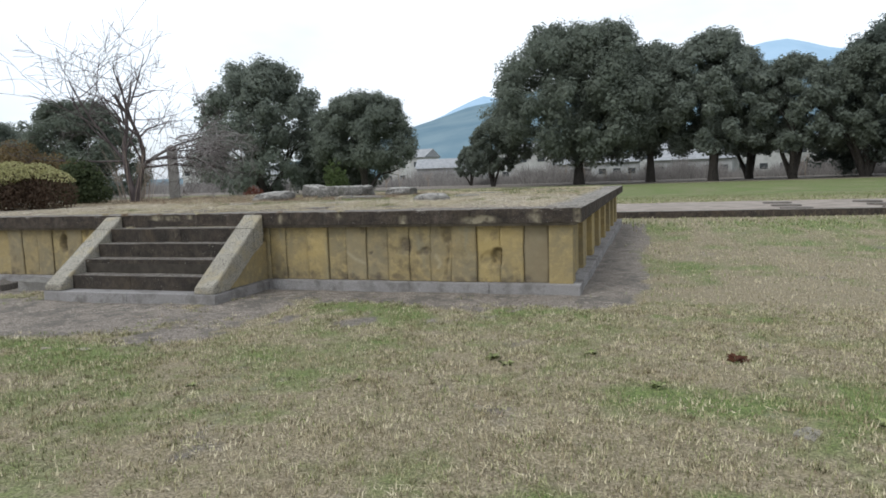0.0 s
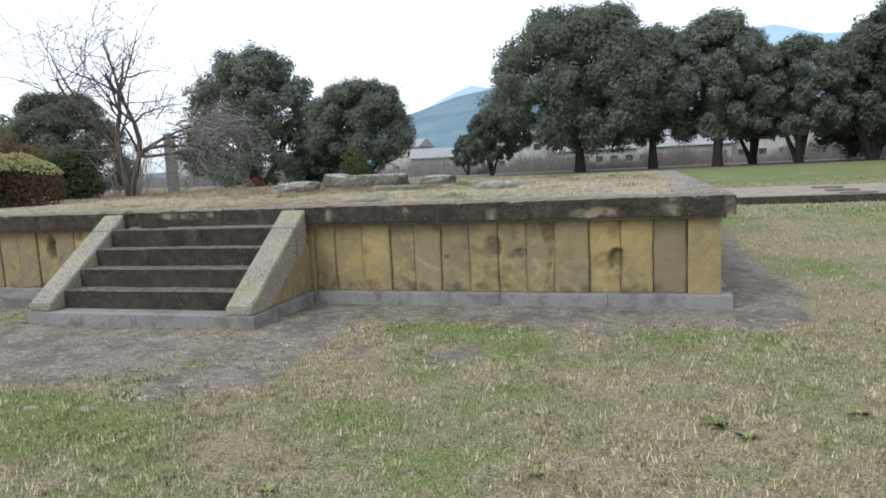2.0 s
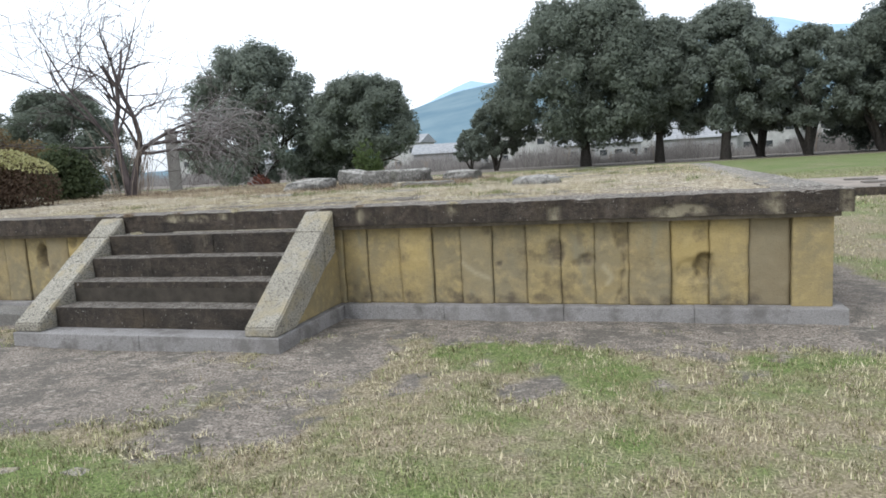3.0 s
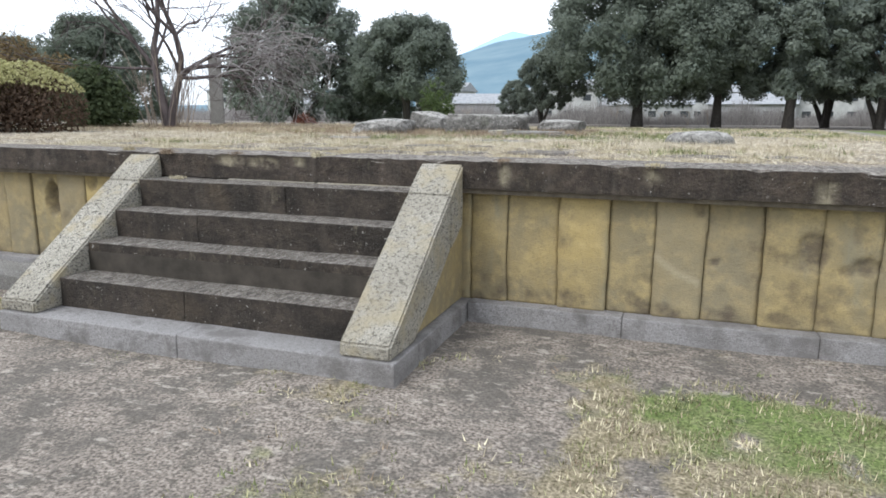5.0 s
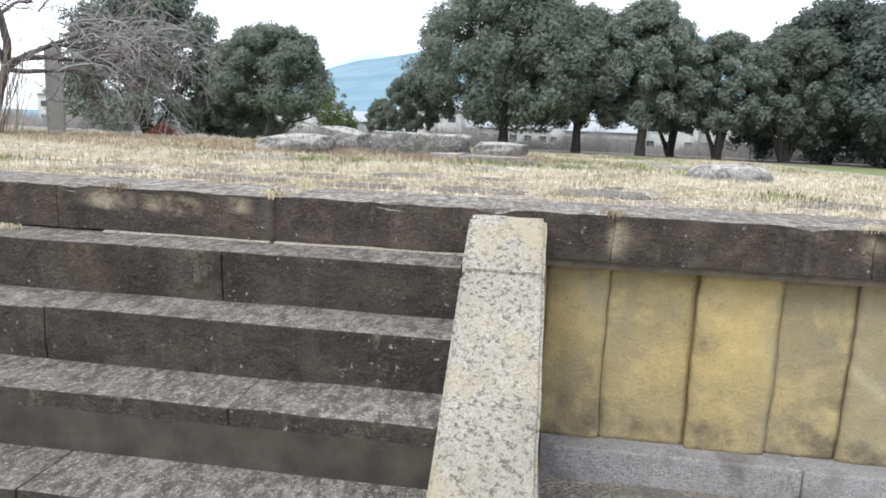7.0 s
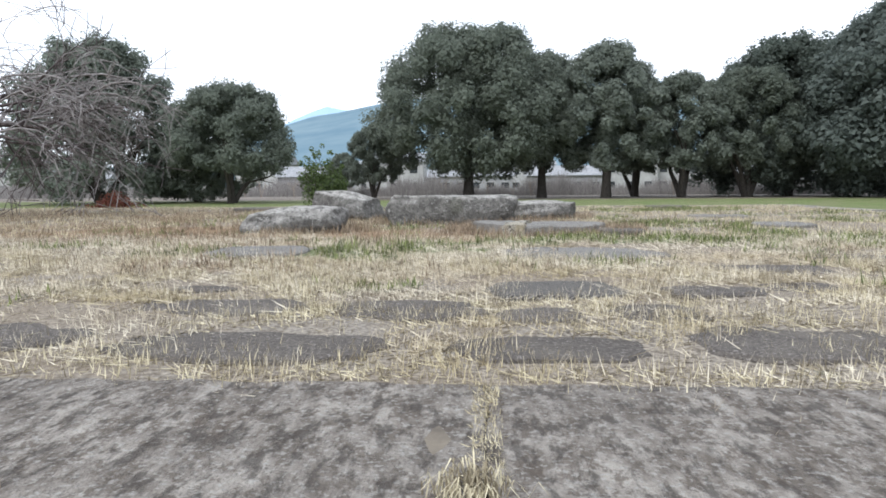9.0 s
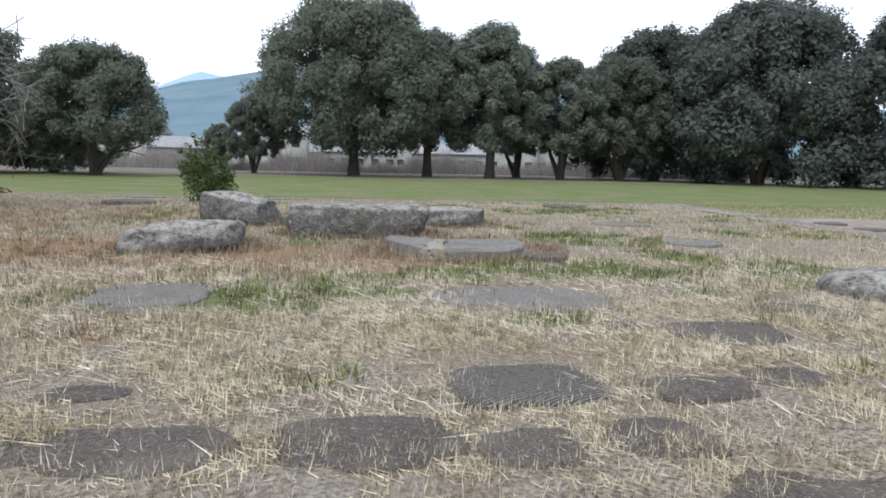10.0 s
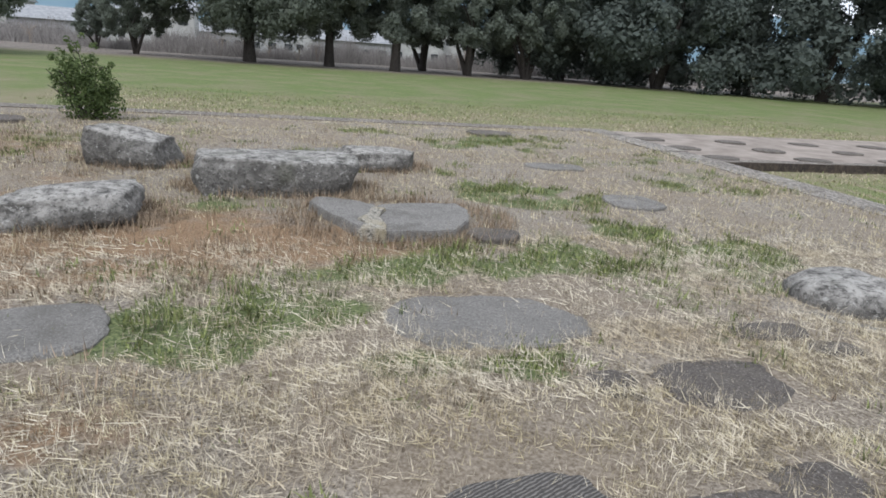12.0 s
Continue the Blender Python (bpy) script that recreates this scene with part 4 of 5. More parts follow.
def limb(bm, r, start, way, length, radius, depth, droop=0.0, spread=0.7, sides=6, kids=3, bend=0.25):
    """A bent, tapering limb with smaller limbs on it."""
    steps = 5 if depth else 3
    pts, radii, p, d = [start.copy()], [radius], start.copy(), way.normalized()
    for k in range(steps):
        d = (d + Vector((r.uniform(-1, 1), r.uniform(-1, 1), r.uniform(-0.7, 0.7))) * bend + Vector((0, 0, -droop * (k + 1) / steps))).normalized()
        p = p + d * (length / steps)
        pts.append(p.copy())
        radii.append(max(0.0055, radius * (1 - 0.62 * (k + 1) / steps)))
    tube(bm, pts, radii, sides if depth else 3)
    if depth:
        for _ in range(kids + (depth == 1)):
            k = r.randint(2, steps)
            base = pts[k]
            axis = (pts[k] - pts[k - 1]).normalized()
            side = Vector((r.uniform(-1, 1), r.uniform(-1, 1), r.uniform(-0.6, 0.8)))
            limb(bm, r, base, axis * (1 - spread * 0.5) + side.normalized() * spread, length * r.uniform(0.5, 0.78), radii[k] * 0.72, depth - 1, droop, spread, max(3, sides - 1), kids, bend)


def leaf_cards(centres, radii, count, size, r, squash=1.0, shell=0.75, sides=4, tumble=0.5):
    """Corner points of small leaf sprays scattered through the outer shell of many clumps."""
    centres, radii = np.asarray(centres), np.asarray(radii)
    w = radii ** 2
    pick = r.choice(len(centres), count, p=w / w.sum())
    d = r.normal(size=(count, 3))
    d /= np.linalg.norm(d, axis=1)[:, None]
    rad = radii[pick] * (shell + (1.06 - shell) * r.random(count) ** 0.6)
    p = centres[pick] + d * rad[:, None] * np.array([1, 1, squash])
    nrm = d * 0.8 + np.array([0, -0.1, 0.35]) + r.normal(size=(count, 3)) * tumble
    nrm /= np.linalg.norm(nrm, axis=1)[:, None]
    u = np.cross(nrm, r.normal(size=(count, 3)))
    u /= np.linalg.norm(u, axis=1)[:, None]
    v = np.cross(nrm, u)
    s = (size * (0.6 + 0.8 * r.random(count)))[:, None]
    if sides == 3:
        return np.stack([p - u * s, p + u * s * 0.6 - v * s * 0.75, p + u * s * 0.6 + v * s * 0.75], 1).reshape(-1, 3)
    return np.stack([p - u * s, p - v * s * 0.55, p + u * s, p + v * s * 0.55], 1).reshape(-1, 3)


def broad_tree(seed, height, width, trunk_h, leaves, forks=3, lobes=46, lean=0.0, low=0.16, leaf=0.0080, material=None):
    """An evergreen camphor tree: forked trunk with limbs and a billowing crown of many leaf clumps."""
    rr, r = random.Random(seed), np.random.default_rng(seed)
    ob = new("camphor_tree")
    bm = bmesh.new()
    for k in range(forks):
        a = 2 * math.pi * (k + rr.random() * 0.5) / forks
        way = Vector((math.cos(a) * 0.45 + lean, math.sin(a) * 0.45, 1.0)) if forks > 1 else Vector((lean, 0, 1))
        limb(bm, rr, Vector((math.cos(a) * 0.12, math.sin(a) * 0.12, -0.2)), way, height * 0.40, height * 0.026, 2, -0.02, 0.55, 7, 2, 0.14)
    tube(bm, [Vector((0, 0, -0.3)), Vector((0, 0, trunk_h * 0.4)), Vector((lean * 0.6, 0, trunk_h))], [height * 0.040, height * 0.030, height * 0.022], 9)
    part("trunk", bm, M_BARK, ob, "dark forked trunk and limbs")
    centres, radii = [], []
    base = trunk_h
    for k in range(lobes):
        t = (k + 0.5) / lobes
        h = base + (height - base) * (1 - (1 - t) ** 1.15) * 0.93
        rel = (h - base) / (height - base)
        ring = width / 2 * (math.sqrt(max(0.02, 1 - (max(0.0, rel - low) / (1 - low)) ** 2.3)) if rel > low else 0.80 + 0.2 * rel / low)
        a = k * 2.39996 + rr.uniform(-0.4, 0.4)
        size = width * rr.uniform(0.055, 0.115)
        dist = max(0.0, ring - size * 0.85) * (rr.uniform(0.76, 1.05) if k % 4 else rr.uniform(0.1, 0.6))
        centres.append((math.cos(a) * dist + lean * h * 0.25, math.sin(a) * dist, min(h, height - size * 0.8)))
        radii.append(size)
    # each clump carries drooping sprays of many sizes, so that the outline stays soft and uneven
    sub_c, sub_r = [], []
    for c, q in zip(centres, radii):
        for _ in range(9):
            d = r.normal(size=3)
            d /= np.linalg.norm(d)
            sub_c.append(np.array(c) + d * q * rr.uniform(0.35, 0.85) * np.array([1, 1, 0.9]))
            sub_r.append(q * rr.uniform(0.30, 0.62))
    size = max(0.085, height * leaf)
    outer = leaf_cards(sub_c, sub_r, leaves, size, r, 0.85, 0.30, 3, 0.34)
    inner = leaf_cards(centres, np.array(radii) * 0.85, leaves // 4, size * 1.9, r, 0.9, 0.3, 3, 0.3)
    crown = soup("crown", np.concatenate([outer, inner]), 3, material or M_LEAF)
    under(crown, ob, "dense dark green evergreen foliage")
    return ob


def at(x, y, z=0.0, s=1.0, turn=0.0, sz=None):
    return pose(x, y, z, 0, 0, turn) @ Matrix.Diagonal((s, s, sz or s, 1))


LABEL_A = "large dark evergreen camphor tree with billowing crown on the lawn"
LABEL_B = "dark evergreen camphor tree on the lawn's far edge"
TREES = "camphor trees round the lawn"
tree_a = tagged(broad_tree(11, 19.8, 24.0, 3.8, 125000, 1, 190, 0.0, 0.16, 0.0066), LABEL_A, "tree", TREES)
tree_a.matrix_world = at(-8.0, 77.0)
tree_b = tagged(broad_tree(23, 17.3, 13.8, 3.8, 70000, 1, 160, 0.0, 0.16, 0.0068), LABEL_B, "tree", TREES)
tree_b.matrix_world = at(7.6, 76.0)
tree_c = tagged(broad_tree(37, 13.9, 11.9, 3.4, 46000, 3, 140, 0.0, 0.16, 0.0078), "dark evergreen camphor tree with several forked trunks", "tree", TREES)
tree_c.matrix_world = at(16.0, 76.0)
tree_d = tagged(broad_tree(41, 20.5, 24.2, 1.6, 80000, 3, 190, 0.0, 0.05, 0.0088, M_LEAF_DEEP), "dense evergreen tree with foliage down to the ground", "tree", TREES)
tree_d.matrix_world = at(38.0, 72.0)
tree_e = tagged(broad_tree(53, 11.0, 12.8, 3.1, 60000, 2, 160, 0.10, 0.16, 0.0085), "rounded evergreen tree with a leaning second trunk", "tree", TREES)
tree_e.matrix_world = at(-29.6, 60.0)
tree_f = tagged(broad_tree(67, 15.6, 18.0, 1.2, 56000, 3, 190, 0.0, 0.05, 0.0085), "broad domed evergreen tree behind the bare tree", "tree", TREES)
tree_f.matrix_world = at(-42.8, 61.0)
for src, m in ((tree_c, at(23.5, 77, 0, 1.05, 100)), (tree_c, at(-19.5, 79, 0, 0.62, 200)), (tree_b, at(0.6, 79, 0, 0.98, 60)), (tree_c, at(12.5, 84, 0, 1.0, 10)),
               (tree_d, at(53, 63, 0, 1.0, 75)), (tree_d, at(66, 50, 0, 0.95, 140)), (tree_d, at(30.0, 82, 0, 0.92, 220)), (tree_d, at(78, 36, 0, 0.95, 10)),
               (tree_f, at(-35.5, 66.0, 0, 0.64, 20)), (tree_f, at(-70.5, 61, 0, 1.0, 60, 0.83)), (tree_f, at(-84, 60, 0, 0.83, 130, 0.69)),
               (tree_c, at(-26.0, 92.0, 0, 0.45, 60))):
    copy_thing(src, m)


def bare_tree(name, label, x, y, z, seed, material, limbs, twigs=(), stems=0, tangle=()):
    rr = random.Random(seed)
    ob = tagged(new(name), label, "tree")
    bm = bmesh.new()
    for way, length, radius, depth, droop, kids in limbs:
        if depth:
            limb(bm, rr, Vector((rr.uniform(-0.05, 0.05), rr.uniform(-0.05, 0.05), -0.05)), Vector(way), length, radius, depth, droop, 0.62, 7, kids, 0.16)
        else:
            end = Vector(way)
            tube(bm, [Vector((0, 0, -0.1)), end * 0.35 + Vector((0.03, -0.02, 0)), end * 0.7 + Vector((-0.03, 0.02, 0)), end, end * 1.06], [radius * 1.25, radius, radius * 0.85, radius * 0.72, radius * 0.3], 9)
    part("trunk", bm, material, ob)
    for (p, way, length, radius, depth, droop, kids) in twigs:
        bm = bmesh.new()
        limb(bm, rr, Vector(p), Vector(way), length, radius, depth, droop, 0.75, 5, kids, 0.27)
        part("branch", bm, material, ob)
    for (p, way, length, radius, depth, droop, kids) in tangle:
        bm = bmesh.new()
        limb(bm, rr, Vector(p), Vector(way), length, radius, depth, droop, 0.75, 4, kids, 0.3)
        part("drooping_twig", bm, M_GREY_TWIG, ob, "pale grey drooping twig")
    if stems:
        bm = bmesh.new()
        for _ in range(stems):
            a, d = rr.uniform(0, 6.28), rr.uniform(0.05, 0.45)
            p = Vector((math.cos(a) * d, math.sin(a) * d, -0.03))
            limb(bm, rr, p, Vector((math.cos(a) * 0.25, math.sin(a) * 0.25, 1)), rr.uniform(0.7, 1.5), 0.012, 1, 0, 0.4, 4, 2, 0.1)
        part("sucker_growth", bm, M_PALE_TWIG, ob, "thin pale suckers round the foot")
    ob.location = (x, y, z)
    return ob


R, U = Vector((0.88, 0.47, 0)), Vector((0, 0, 1))
FORK_A, FORK_B = -R * 0.16 + U * 1.15, R * 0.30 + U * 1.0
tangle_rng = random.Random(15)
TANGLE = []
for k in range(40):
    # the drooping twigs that hang off the two level limbs
    out, h = tangle_rng.uniform(0.75, 2.1), tangle_rng.uniform(0.95, 1.9)
    TANGLE.append((R * out + U * h + Vector((0, tangle_rng.uniform(-0.5, 0.5), 0)),
                   R * tangle_rng.uniform(0.2, 1.0) + U * tangle_rng.uniform(-0.3, 0.7) + Vector((0.0, tangle_rng.uniform(-0.6, 0.6), 0)),
                   tangle_rng.uniform(0.7, 1.15), 0.019, 2, 0.30, 3))
bare_tree("bare_tree", "leafless grey-brown tree with spreading limbs on the platform", -13.0, 6.9, 1.13, 5, M_TWIG,
          ((FORK_A, 0, 0.09, 0, 0.0, 0), (FORK_B, 0, 0.088, 0, 0.0, 0)),
          [(FORK_A, -R * 0.12 + U, 2.3, 0.07, 3, -0.02, 4), (FORK_A, -R * 0.6 + U * 0.8, 2.5, 0.042, 3, 0.0, 4), (FORK_A, -R * 0.95 + U * 0.7, 2.2, 0.038, 3, 0.01, 4),
           (FORK_A, -R * 1.0 + U * 0.18, 1.7, 0.034, 3, 0.03, 3), (FORK_A, Vector((-0.2, 0.7, 1)), 1.9, 0.04, 3, 0.0, 3), (FORK_B, R * 0.22 + U, 2.1, 0.07, 3, -0.02, 4),
           (FORK_B, R * 0.7 + U * 0.85, 1.9, 0.05, 3, 0.0, 4), (FORK_B, Vector((0.3, -0.6, 0.9)), 1.6, 0.038, 3, 0.0, 4), (FORK_B + U * 0.1, R * 1 + U * 0.22, 1.5, 0.055, 3, 0.03, 4),
           (FORK_B, R * 1 + U * 0.06, 1.5, 0.042, 3, 0.05, 4)], 26, TANGLE)


def shrub(name, label, x, y, z, lumps, count, size, material, seed, tops=None):
    """A shrub of leaf sprays on lumps (x, y, z, radius) round its foot, with a few stems."""
    r, rr = np.random.default_rng(seed), random.Random(seed)
    ob = tagged(new(name), label, "shrub")
    for cx, cy, cz, q in lumps:
        bm = bmesh.new()
        limb(bm, rr, Vector((cx * 0.2, cy * 0.2, -0.03)), Vector((cx, cy, cz + 0.1)), max(0.10, 0.55 * Vector((cx, cy, cz)).length), 0.012, 1, 0, 0.5, 4, 2, 0.1)
        part("stem", bm, M_BARK, ob)
    c = [l[:3] for l in lumps]
    q = [l[3] for l in lumps]
    v = leaf_cards(c, q, count, size, r, 0.95, 0.5)
    under(soup("foliage", v, 4, material), ob)
    if tops:
        vt = leaf_cards(c, q, tops[0], size, r, 0.95, 0.9)
        centre = vt.reshape(-1, 4, 3).mean(1)
        keep = centre[:, 2] > tops[2] + 0.12 * np.sin(centre[:, 0] * 3.1)
        under(soup("top_growth", vt.reshape(-1, 4, 3)[keep].reshape(-1, 3) + np.array([0, 0, 0.055]), 4, tops[1]), ob, "yellow-green new growth on top")
    ob.location = (x, y, z)
    return ob


shrub("bush", "small green conical bush growing at the platform's back", -8.35, 10.1, 1.13,
      [(0, 0, 0.25, 0.32), (-0.12, 0.05, 0.45, 0.25), (0.14, 0, 0.42, 0.25), (-0.03, 0, 0.62, 0.2), (-0.2, 0.02, 0.72, 0.11), (0.10, 0, 0.78, 0.10), (0.24, 0.05, 0.62, 0.10), (-0.08, 0, 0.92, 0.08), (-0.30, 0, 0.55, 0.12), (0.32, 0.0, 0.45, 0.13), (-0.25, 0, 0.86, 0.05), (0.15, 0, 0.95, 0.05), (0.22, 0.05, 0.2, 0.24), (-0.36, 0, 0.78, 0.05), (0.02, 0, 1.06, 0.045), (0.34, 0, 0.72, 0.05), (-0.16, 0, 1.02, 0.04)], 5200, 0.022, M_LEAF_SHRUB, 3)
shrub("hedge_bush", "clipped rounded hedge bush, brown with yellow-green top", -12.55, 3.0, 1.08,
      [(0.0, 0, 0.42, 0.55), (0.55, 0.35, 0.40, 0.5), (-0.6, -0.2, 0.45, 0.6), (-1.3, -0.3, 0.45, 0.65), (-2.0, -0.2, 0.45, 0.65), (0.2, 0.3, 0.55, 0.5), (-0.3, 0.1, 0.6, 0.5), (-1.0, 0.2, 0.62, 0.5), (-1.7, 0.2, 0.6, 0.5), (-2.6, 0, 0.5, 0.65)], 34000, 0.024, M_LEAF_HEDGE, 6, (52000, M_LEAF_TOP, 0.58))
shrub("dark_shrub", "dark green dense shrub beside the bare tree", -13.6, 5.6, 1.10,
      [(0, 0, 0.45, 0.5), (0.3, 0.2, 0.4, 0.45), (-0.35, 0, 0.5, 0.5), (0, 0, 0.9, 0.4), (0.2, 0.1, 0.75, 0.4)], 6500, 0.045, M_LEAF_DARK, 7)
shrub("rusty_shrub", "tall rusty-leaved shrub behind the hedge", -15.6, 5.8, 1.10,
      [(0, 0, 0.8, 0.7), (-0.8, 0, 0.9, 0.75), (0.6, 0.3, 0.9, 0.6), (-0.2, 0, 1.35, 0.55), (-1.5, 0.2, 1.0, 0.8), (1.0, 0.5, 0.7, 0.55), (-2.2, 0, 0.9, 0.8)], 9000, 0.05, M_LEAF_ORANGE, 8)
shrub("red_shrub", "low red-brown shrub in the grass behind the platform", -17.5, 19.5, 0.0,
      [(0, 0, 0.55, 0.6), (0.7, 0, 0.5, 0.6), (-0.7, 0, 0.5, 0.55), (0.1, 0, 0.95, 0.5), (1.2, 0, 0.4, 0.5)], 5000, 0.05, M_LEAF_RED, 9)


def stone_post(x, y, z):
    ob = tagged(new("stone_post"), "tall square grey stone marker post with a pointed top", "marker")
    bm = bmesh.new()
    prof = [(0.165, 0.0), (0.155, 1.66), (0.148, 1.73), (0.02, 1.80)]
    rows = [[bm.verts.new((sx * w, sy * w, h)) for sx, sy in ((-1, -1), (1, -1), (1, 1), (-1, 1))] for w, h in prof]
    for a, b in zip(rows, rows[1:]):
        for k in range(4):
            bm.faces.new((a[k], a[(k + 1) % 4], b[(k + 1) % 4], b[k]))
    bm.faces.new(rows[-1])
    bmesh.ops.bevel(bm, geom=[e for e in bm.edges if e.calc_length() > 0.3], offset=0.02, segments=2, affect="EDGES")
    part("shaft", bm, M_FLAG_PALE, ob)
    part("footing", box_bm(-0.24, 0.24, -0.24, 0.24, -0.1, 0.05, 0.02), M_FLAG_PALE, ob)
    ob.matrix_world = pose(x, y, z, 0, 0, 35)


stone_post(-14.4, 10.3, 1.12)


# ---- small stones and weeds ----
def loose_stone(label, cx, cy, sx, sy, h, seed, turn, material):
    bm = box_bm(-sx / 2, sx / 2, -sy / 2, sy / 2, -0.04, h, 0.015)
    bmesh.ops.subdivide_edges(bm, edges=[e for e in bm.edges if e.calc_length() > 0.06], cuts=3, use_grid_fill=True)
    for v in bm.verts:
        v.co += noise.noise_vector(v.co * 5 + Vector((seed, 0, 0))) * 0.03
    me = bpy.data.meshes.new("loose_stone")
    bm.to_mesh(me)
    bm.free()
    me.materials.append(material)
    ob = new("loose_stone", me)
    ob.matrix_world = pose(cx, cy, 0.0, 2, 3, turn)
    return tagged(ob, label, "stone")


loose_stone("broken pale stone block lying beside the stairs", -8.25, -0.32, 0.75, 0.36, 0.17, 1, 6, M_FLAG_PALE)
loose_stone("broken dark stone block lying beside the stairs", -9.1, -0.4, 0.5, 0.3, 0.13, 2, -12, M_FLAG)
for k, (x, y, s) in enumerate(((-4.52, -3.3, 0.16), (-4.72, -3.28, 0.12), (-4.9, -3.36, 0.1), (1.75, -4.1, 0.22), (2.6, -3.0, 0.2))):
    loose_stone("small pale flat stone bedded in the lawn", x, y, s, s * 0.55, 0.012, 5 + k, 20 * k, M_RAIL)


def weed(label, x, y, z, count, size, material, seed, rise=0.5):
    """A rosette of pointed leaves."""
    r = np.random.default_rng(seed)
    a, ln = r.uniform(0, 2 * np.pi, count), size * (0.5 + 0.6 * r.random(count))
    up = rise * ln * r.random(count)
    d, n = np.stack([np.cos(a), np.sin(a)], 1), np.stack([-np.sin(a), np.cos(a)], 1)
    w = (ln * 0.2)[:, None]
    base = np.concatenate([d * 0.01, np.full((count, 1), 0.003)], 1)
    mid_l = np.concatenate([d * ln[:, None] * 0.55 + n * w, (up * 0.8 + 0.012)[:, None]], 1)
    mid_r = np.concatenate([d * ln[:, None] * 0.55 - n * w, (up * 0.8 + 0.012)[:, None]], 1)
    tip = np.concatenate([d * ln[:, None], (up + 0.006)[:, None]], 1)
    ob = soup("weed", np.stack([base, mid_r, tip, mid_l], 1).reshape(-1, 3), 4, material)
    ob.location = (x, y, z)
    return tagged(ob, label, "weed", "weeds in the lawn")


weed("small red-brown weed rosette in the lawn", 1.52, -2.62, 0.0, 60, 0.10, M_LEAF_RED, 1, 0.5)
for k, (x, y, s) in enumerate(((-0.45, -2.9, 0.13), (-0.3, -3.05, 0.10), (0.35, -2.6, 0.09), (-1.35, -3.7, 0.08), (0.9, -3.4, 0.10), (2.2, -3.9, 0.1), (-2.6, -4.1, 0.07))):
    weed("broad-leaved green weed rosette in the lawn", x, y, 0.0, 22, s * 0.75, M_BLADE_GREEN, 10 + k)


def tuft(label, x, y, z, count, size, material, seed, spread=0.06):
    """A tuft of long blades that bend over."""
    r = np.random.default_rng(seed)
    a, ln = r.uniform(0, 2 * np.pi, count), size * (0.5 + 0.7 * r.random(count))
    o = r.normal(size=(count, 2)) * spread
    out = ln * r.uniform(0.25, 1.0, count)
    d = np.stack([np.cos(a), np.sin(a)], 1)
    n = np.stack([-np.sin(a), np.cos(a)], 1) * 0.0014
    zero = np.zeros((count, 1))
    b1 = np.concatenate([o - n, zero - 0.01], 1)
    b2 = np.concatenate([o + n, zero - 0.01], 1)
    mid = o + d * out[:, None] * 0.5
    hm = (ln * 0.55)[:, None]
    m1, m2 = np.concatenate([mid + n * 0.7, hm], 1), np.concatenate([mid - n * 0.7, hm], 1)
    tip = np.concatenate([o + d * out[:, None], (ln * 0.55 - out * 0.45)[:, None]], 1)
    q = np.stack([b1, b2, m1, m2], 1).reshape(-1, 3)
    t = np.stack([m2, m1, tip, tip + np.array([0, 0, 0.001])], 1).reshape(-1, 3)
    ob = soup("grass_tuft", np.concatenate([q, t]), 4, material)
    ob.location = (x, y, z)
    return tagged(ob, label, "grass", "grass tufts in the joints", "stuff")


for k, (x, y, n, s) in enumerate(((-5.62, 0.04, 160, 0.13), (-4.23, 0.03, 120, 0.09), (-3.28, 0.03, 110, 0.08), (-6.9, -0.03, 200, 0.13), (-6.75, -0.1, 120, 0.1), (-6.3, 0.02, 90, 0.08), (-7.4, 0.1, 160, 0.12))):
    tuft("dry yellow grass tuft in a joint of the edge stones", x, y, TOP - (0.19 if y < -0.05 else 0.0), n, s * 0.40, M_BLADE_RUST if k % 2 else M_BLADE_DRY, 40 + k, 0.025)
for k, (x, y) in enumerate(((-4.36, -0.06), (-4.40, -0.5), (-3.9, -0.06), (-5.3, -1.33), (-6.2, -1.34), (-2.2, -0.07))):
    tuft("small green grass tuft at the plinth's foot", x, y, 0.0, 50, 0.05, M_BLADE_GREEN, 60 + k, 0.05)


# ---- the low terrace beyond ----
def low_terrace():
    ob = tagged(new("low_terrace"), "low earth-topped terrace with a dark stone edge", "terrace", kind="structure")
    xs, ys = np.arange(-2.0, 40.0, 0.45), np.arange(14.5, 20.6, 0.4)
    verts = [(x, y + 0.03 * x, 0.20 + 0.02 * fbm(x, y, 0.9)) for y in ys for x in xs]
    w = len(xs)
    faces = [(j * w + i, j * w + i + 1, (j + 1) * w + i + 1, (j + 1) * w + i) for j in range(len(ys) - 1) for i in range(w - 1)]
    top = mesh_object("earth_top", verts, faces, M_TERRACE, True)
    under(top, ob)
    x = -2.2
    while x < 40:
        ln = rng.uniform(0.8, 1.2)
        y = 14.3 + 0.03 * x
        s = mason("edge_stone", ob, M_CAP, x + 0.004, x + ln - 0.004, y, y + 0.4, -0.05, 0.22, 0.012, 0.008, 1)
        x += ln
    for y in (14.9, 16.6, 18.4):
        for x in (5.2, 8.1, 11.0, 13.9, 16.8, 19.7):
            f = flagstone((x - 0.45, x + 0.45), (y + 0.03 * x - 0.35, y + 0.03 * x + 0.35), x + y, M_FLAG, 0.05, "dark foundation stone on the low terrace", 0.6)
            f.location.z = 0.20


M_TERRACE = plain_material("trodden_earth", rgb(0.20, 0.168, 0.14), rgb(0.33, 0.285, 0.245), 1.6)
low_terrace()


